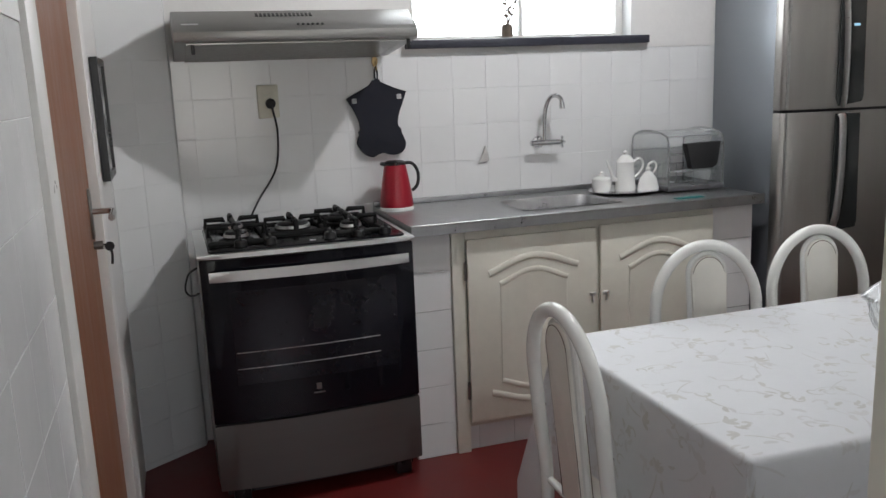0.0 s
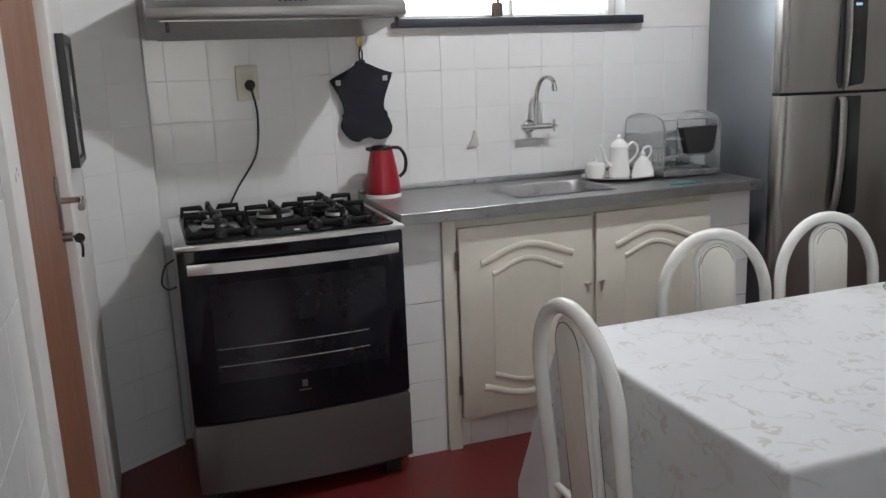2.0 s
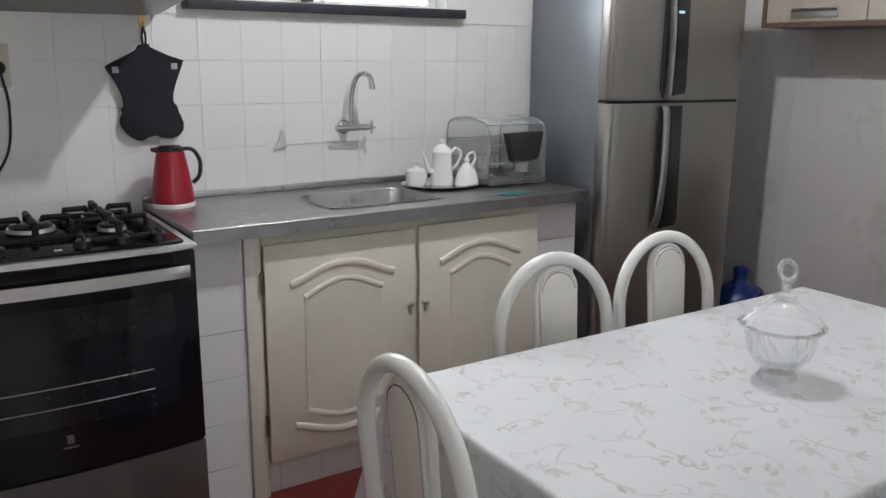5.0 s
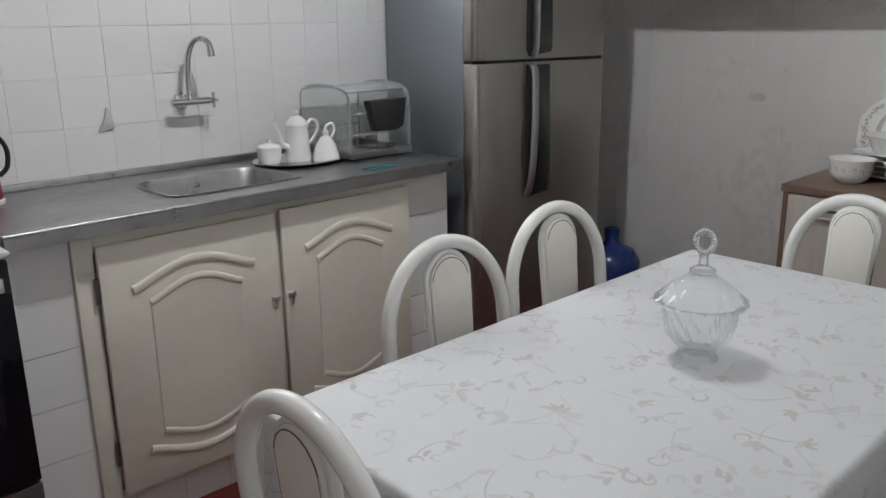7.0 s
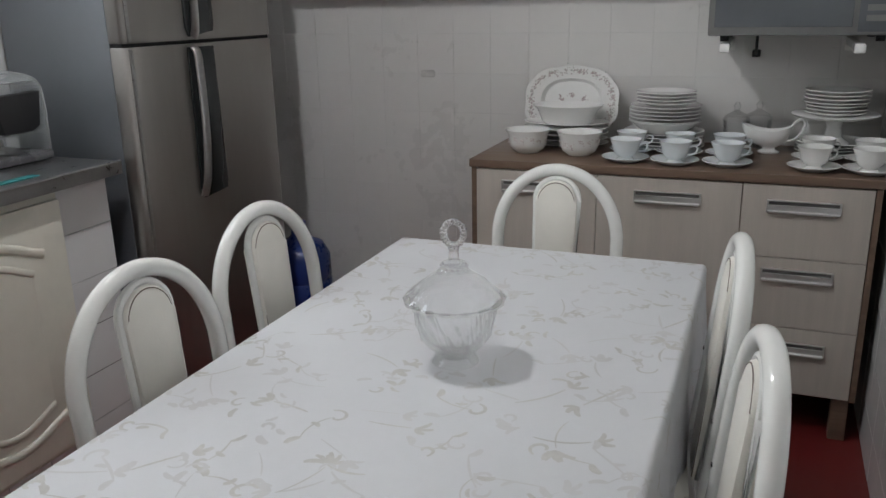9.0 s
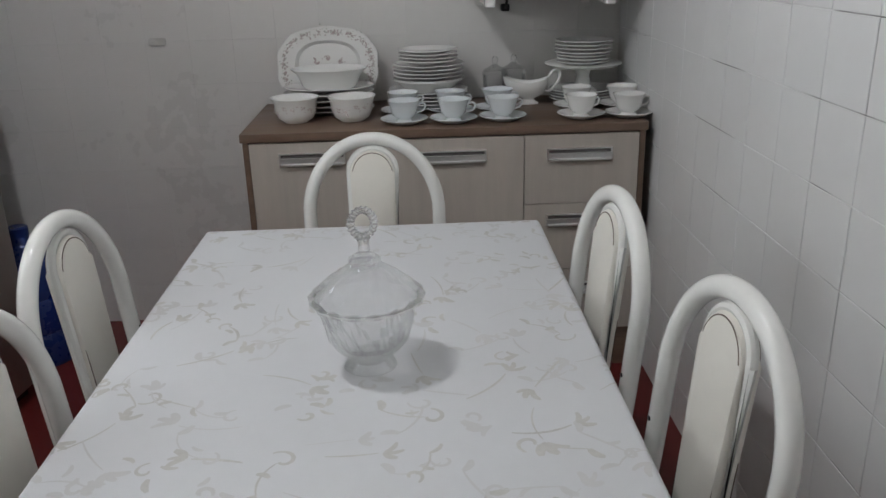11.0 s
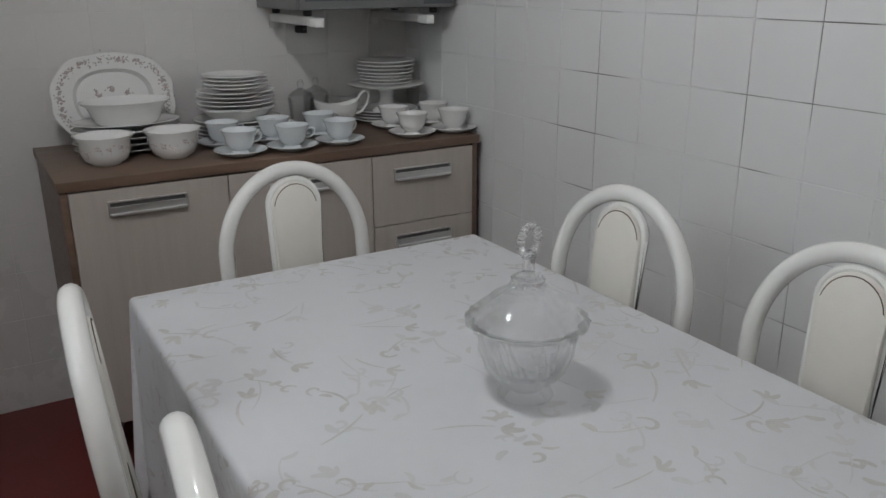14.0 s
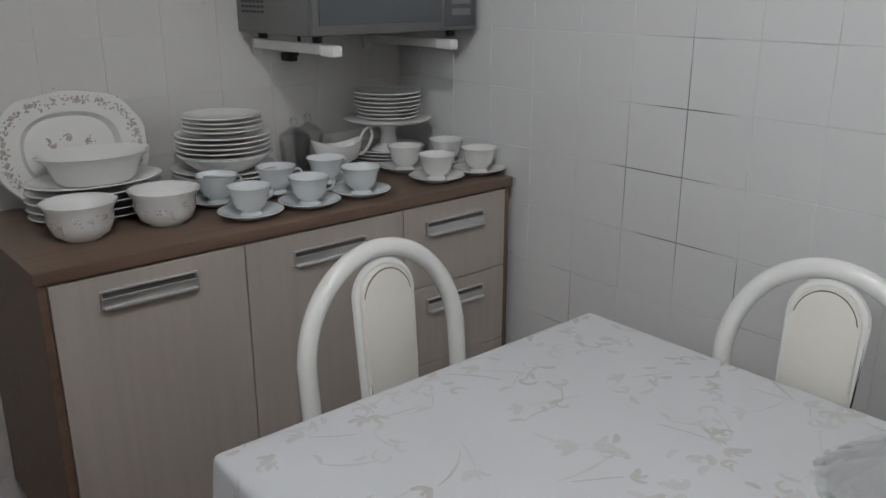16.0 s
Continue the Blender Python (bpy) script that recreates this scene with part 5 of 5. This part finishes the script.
# cake stand with plates
plate_stack(4.450, 0.674, ZS, [(0.118, 4, 0.0105, 1, 1)], "white porcelain plate under the cake stand", "plates under the cake stand")
cs = thing("cake_stand", pose(4.438, 0.674, ZS + 0.0365), "white porcelain footed cake stand loaded with plates", "cake stand")
part("stand", lathe([(0, 0), (0.052, 0), (0.050, 0.006), (0.028, 0.022), (0.022, 0.055), (0.032, 0.082), (0.125, 0.090), (0.136, 0.098), (0.132, 0.100), (0.028, 0.092), (0, 0.092)], 48), M_PORC, cs)
plate_stack(4.438, 0.674, ZS + 0.0365 + 0.0925, [(0.094, 3, 0.0115, 1, 1), (0.102, 4, 0.0125, 1, 1)], "white porcelain side plate on the cake stand", "plates on the cake stand")


def build_gravy():
    g = thing("gravy_boat", pose(4.405, 0.872, ZS, 0, 0, -95), "white porcelain gravy boat with a high loop handle", "gravy boat")
    bm = bmesh.new()
    prof = [(0.0, 0.0), (0.034, 0.0), (0.036, 0.005), (0.020, 0.014), (0.020, 0.020), (0.040, 0.036), (0.050, 0.060), (0.052, 0.078), (0.049, 0.078), (0.046, 0.060), (0.034, 0.040), (0.0, 0.030)]
    lathe(prof, 44, bm, sx=1.0, sy=0.72, wave=lambda a, r, z: 1 + ((0.75 * max(math.cos(a), 0) ** 2 + 0.35 * max(-math.cos(a), 0) ** 3) if z > 0.03 and r > 0.001 else 0))
    for v in bm.verts:
        if v.co.z > 0.05:
            v.co.z += 0.028 * max(-v.co.x / 0.09, 0) ** 2 + 0.022 * max(v.co.x / 0.09, 0) ** 2
    bmesh.ops.rotate(bm, verts=bm.verts, cent=(0, 0, 0), matrix=Matrix.Rotation(math.pi, 3, "Z"))
    part("vessel", bm, M_PORC, g)
    part("handle", sweep(spline([(0.062, 0, 0.075), (0.078, 0, 0.108), (0.098, 0, 0.118), (0.108, 0, 0.100), (0.098, 0, 0.072), (0.076, 0, 0.048), (0.054, 0, 0.045)], 6), 0.0048, 10), M_PORC, g)


build_gravy()
gj = thing("glass_sugar_pot", pose(4.47, 0.985, ZS), "small clear glass lidded pot behind the cups", "pot")
part("pot", lathe([(0, 0), (0.035, 0), (0.04, 0.01), (0.043, 0.06), (0.046, 0.10), (0.042, 0.10), (0.039, 0.06), (0.036, 0.014), (0, 0.008)], 32), M_GLASS_BOWL, gj)
part("lid", lathe([(0.047, 0.102), (0.04, 0.115), (0.015, 0.13), (0.008, 0.135), (0.013, 0.15), (0.006, 0.162), (0, 0.163), (0, 0.125), (0.035, 0.108), (0.045, 0.102)], 32), M_GLASS_BOWL, gj)
copy_thing(gj, pose(4.515, 0.912, ZS, 0, 0, 30))


# ---------------------------------------------------------------- microwave on brackets
def build_microwave():
    m = thing("microwave", pose(4.187, 0.538, 1.252), "grey microwave oven on wall brackets", "microwave")
    W, D, H = 0.546, 0.388, 0.290
    part("body", box(0.02, 0, 0.008, D, W, H, 0.006), M_MWGREY, m, "grey painted metal housing", 30)
    f = part("front", box(0.0, 0.002, 0.010, 0.0198, W - 0.002, H - 0.002, 0.004), M_MWGREY, m, "", 30)
    part("door_window", box(-0.003, 0.135, 0.035, 0.0, W - 0.02, H - 0.03, 0.001), M_MWGLASS, f, "glossy grey door glass", 30)
    part("control_panel", box(-0.002, 0.012, 0.020, 0.0, 0.120, H - 0.015, 0.0005), M_MWGLASS, f, "", 30)
    for i in range(4):
        part("button", box(-0.004, 0.03, 0.05 + i * 0.03, -0.002, 0.10, 0.068 + i * 0.03, 0.0005), M_MWGREY, f, "", None)
    for i in range(6):
        for k in range(6):
            part("vent_slot", box(0.235 + k * 0.021, W, 0.060 + i * 0.013, 0.249 + k * 0.021, W + 0.0008, 0.066 + i * 0.013), M_BLACK, m, "", None)
    for x in (0.06, D - 0.05):
        for y in (0.05, W - 0.05):
            part("foot", lathe([(0.013, -0.010), (0.014, 0.008), (0, 0.008)], 12, m=pose(x, y, 0)), M_BLACK, m)


build_microwave()
for i, y in enumerate((1.028, 0.646)):
    br = thing("wall_bracket", pose(XE - 0.004, y, 1.214), "white metal bracket arm under the microwave", "bracket", "microwave brackets")
    part("arm", box(-0.352, -0.012, 0.0, 0.0, 0.012, 0.0255, 0.003), M_WHITEPAINT, br, "", 30)
    part("end_cap", box(-0.412, -0.0155, -0.003, -0.352, 0.0155, 0.0250, 0.005), M_PORC, br, "white plastic end cap", 30)
    part("wall_plate", box(-0.006, -0.015, -0.02, 0.0, 0.015, 0.026, 0.002), M_WHITEPAINT, br, "", 30)
pg = thing("microwave_plug", pose(XE - 0.004, 0.940, 1.185), "black plug and cable under the microwave", "plug")
part("plug", box(-0.05, -0.014, -0.012, 0.0, 0.014, 0.012, 0.004), M_RUBBER, pg)
part("cable", sweep(spline([(-0.045, 0, 0), (-0.07, 0.0, 0.01), (-0.085, 0.0, 0.035), (-0.08, 0.0, 0.075)], 5), 0.005, 8), M_RUBBER, pg)

# wall cupboard between the fridge and the microwave
def build_wall_cupboard():
    w = thing("wall_cupboard", pose(XE - 0.004, 1.300, 1.568), "beige wall cupboard with brown frame and metal pulls", "cupboard")
    L, D, H = 1.370, 0.332, 0.62
    part("base_panel", box(-D, 0, 0, 0, L, 0.018, 0.001), M_WOOD, w, "brown bottom panel", None)
    part("top_panel", box(-D, 0, H - 0.018, 0, L, H, 0.001), M_WOOD, w, "", None)
    for y in (0, L - 0.018):
        part("side_panel", box(-D, y, 0.0185, 0, y + 0.018, H - 0.0185), M_WOOD, w, "brown side panel", None)
    part("back", box(-D + 0.03, 0.0185, 0.0185, -0.002, L - 0.0185, H - 0.0185), M_LAM, w, "", None)
    n = 3
    for k in range(n):
        y0 = 0.020 + k * (L - 0.040) / n
        y1 = y0 + (L - 0.040) / n - 0.003
        d = part("door", box(-D, y0, 0.020, -D + 0.018, y1, H - 0.020, 0.0012, 1), M_LAM, w, "beige wood grain door", 30)
        c = (y0 + y1) / 2
        hb = bmesh.new()
        for a, b, e, f in ((-0.104, 0.0, 0.104, 0.023), (-0.104, 0.034, 0.104, 0.038), (-0.104, 0.023, -0.099, 0.034), (0.099, 0.023, 0.104, 0.034)):
            box(-0.006, a, b, 0.004, e, f, 0.001, 1, bm=hb)
        hd = part("handle", hb, M_ALU, d, "satin metal recessed pull", 30, at=pose(-D - 0.001, c, 0.036))
        # Dark plate again stands for the shaded hollow of the pull.
        part("recess", box(-0.0005, -0.098, 0.010, 0.0035, 0.098, 0.033), M_PULL_SHADE, hd, "", None)


build_wall_cupboard()

# ---------------------------------------------------------------- tiles, last
bpy.context.view_layer.update()
P = 0.1545
tile_field(wall_north, Matrix.Translation((0, YN + T, 0)), 1.030, XE, 0.0, TILE_TOP, P, P, 2.026, TILE_TOP, skip=((1.10, 1.78, 0.0, 0.62), (1.86, 3.30, 0.0, 0.72), (3.42, 3.99, 0.0, 1.4)))
dv = PB - PA
ang = math.degrees(math.atan2(dv.y, dv.x))
tile_field(corner_pier, Matrix.Translation(PA) @ pose(0, 0, 0, 0, 0, ang), 0.0, dv.length, 0.0, TILE_TOP, P, P, dv.length, TILE_TOP)
EAST = pose(XE + T, YN, 0, 0, 0, -90)
tile_field(wall_east, EAST, 0.0, YN - YS, 0.0, TILE_TOP, 0.157, 0.1575, YN - YS, TILE_TOP, skip=((1.60, 2.66, 0.0, 0.62),), gap=0.0004, glaze=M_TILE_EAST)
SOUTH = pose(XE, YS - T, 0, 0, 0, 180)
tile_field(wall_south, SOUTH, 0.0, XE - XJ, 0.0, 1.70, 0.164, 0.1615, XE - 3.166, 0.945, gap=0.0012)
WEST = pose(XW - T, 0, 0, 0, 0, 90)
tile_field(wall_west, WEST, 0.35, DY0 - 0.132, 0.0, TILE_TOP, P, P, DY0 - 0.132, TILE_TOP)
tile_field(END_L, Matrix.Translation((0, YCAB, 0)), 1.806, 1.966, 0.0, 0.899, 0.16, 0.152, 1.806, 0.899, gap=0.0014)
tile_field(END_R, Matrix.Translation((0, YCAB, 0)), 3.131, 3.334, 0.0, 0.899, 0.203, 0.152, 3.131, 0.899, gap=0.0014)
tile_field(PLINTH, Matrix.Translation((0, YCAB + 0.012, 0)), 2.018, 3.127, 0.0, 0.104, 0.152, 0.104, 2.066, 0.104, gap=0.0012)
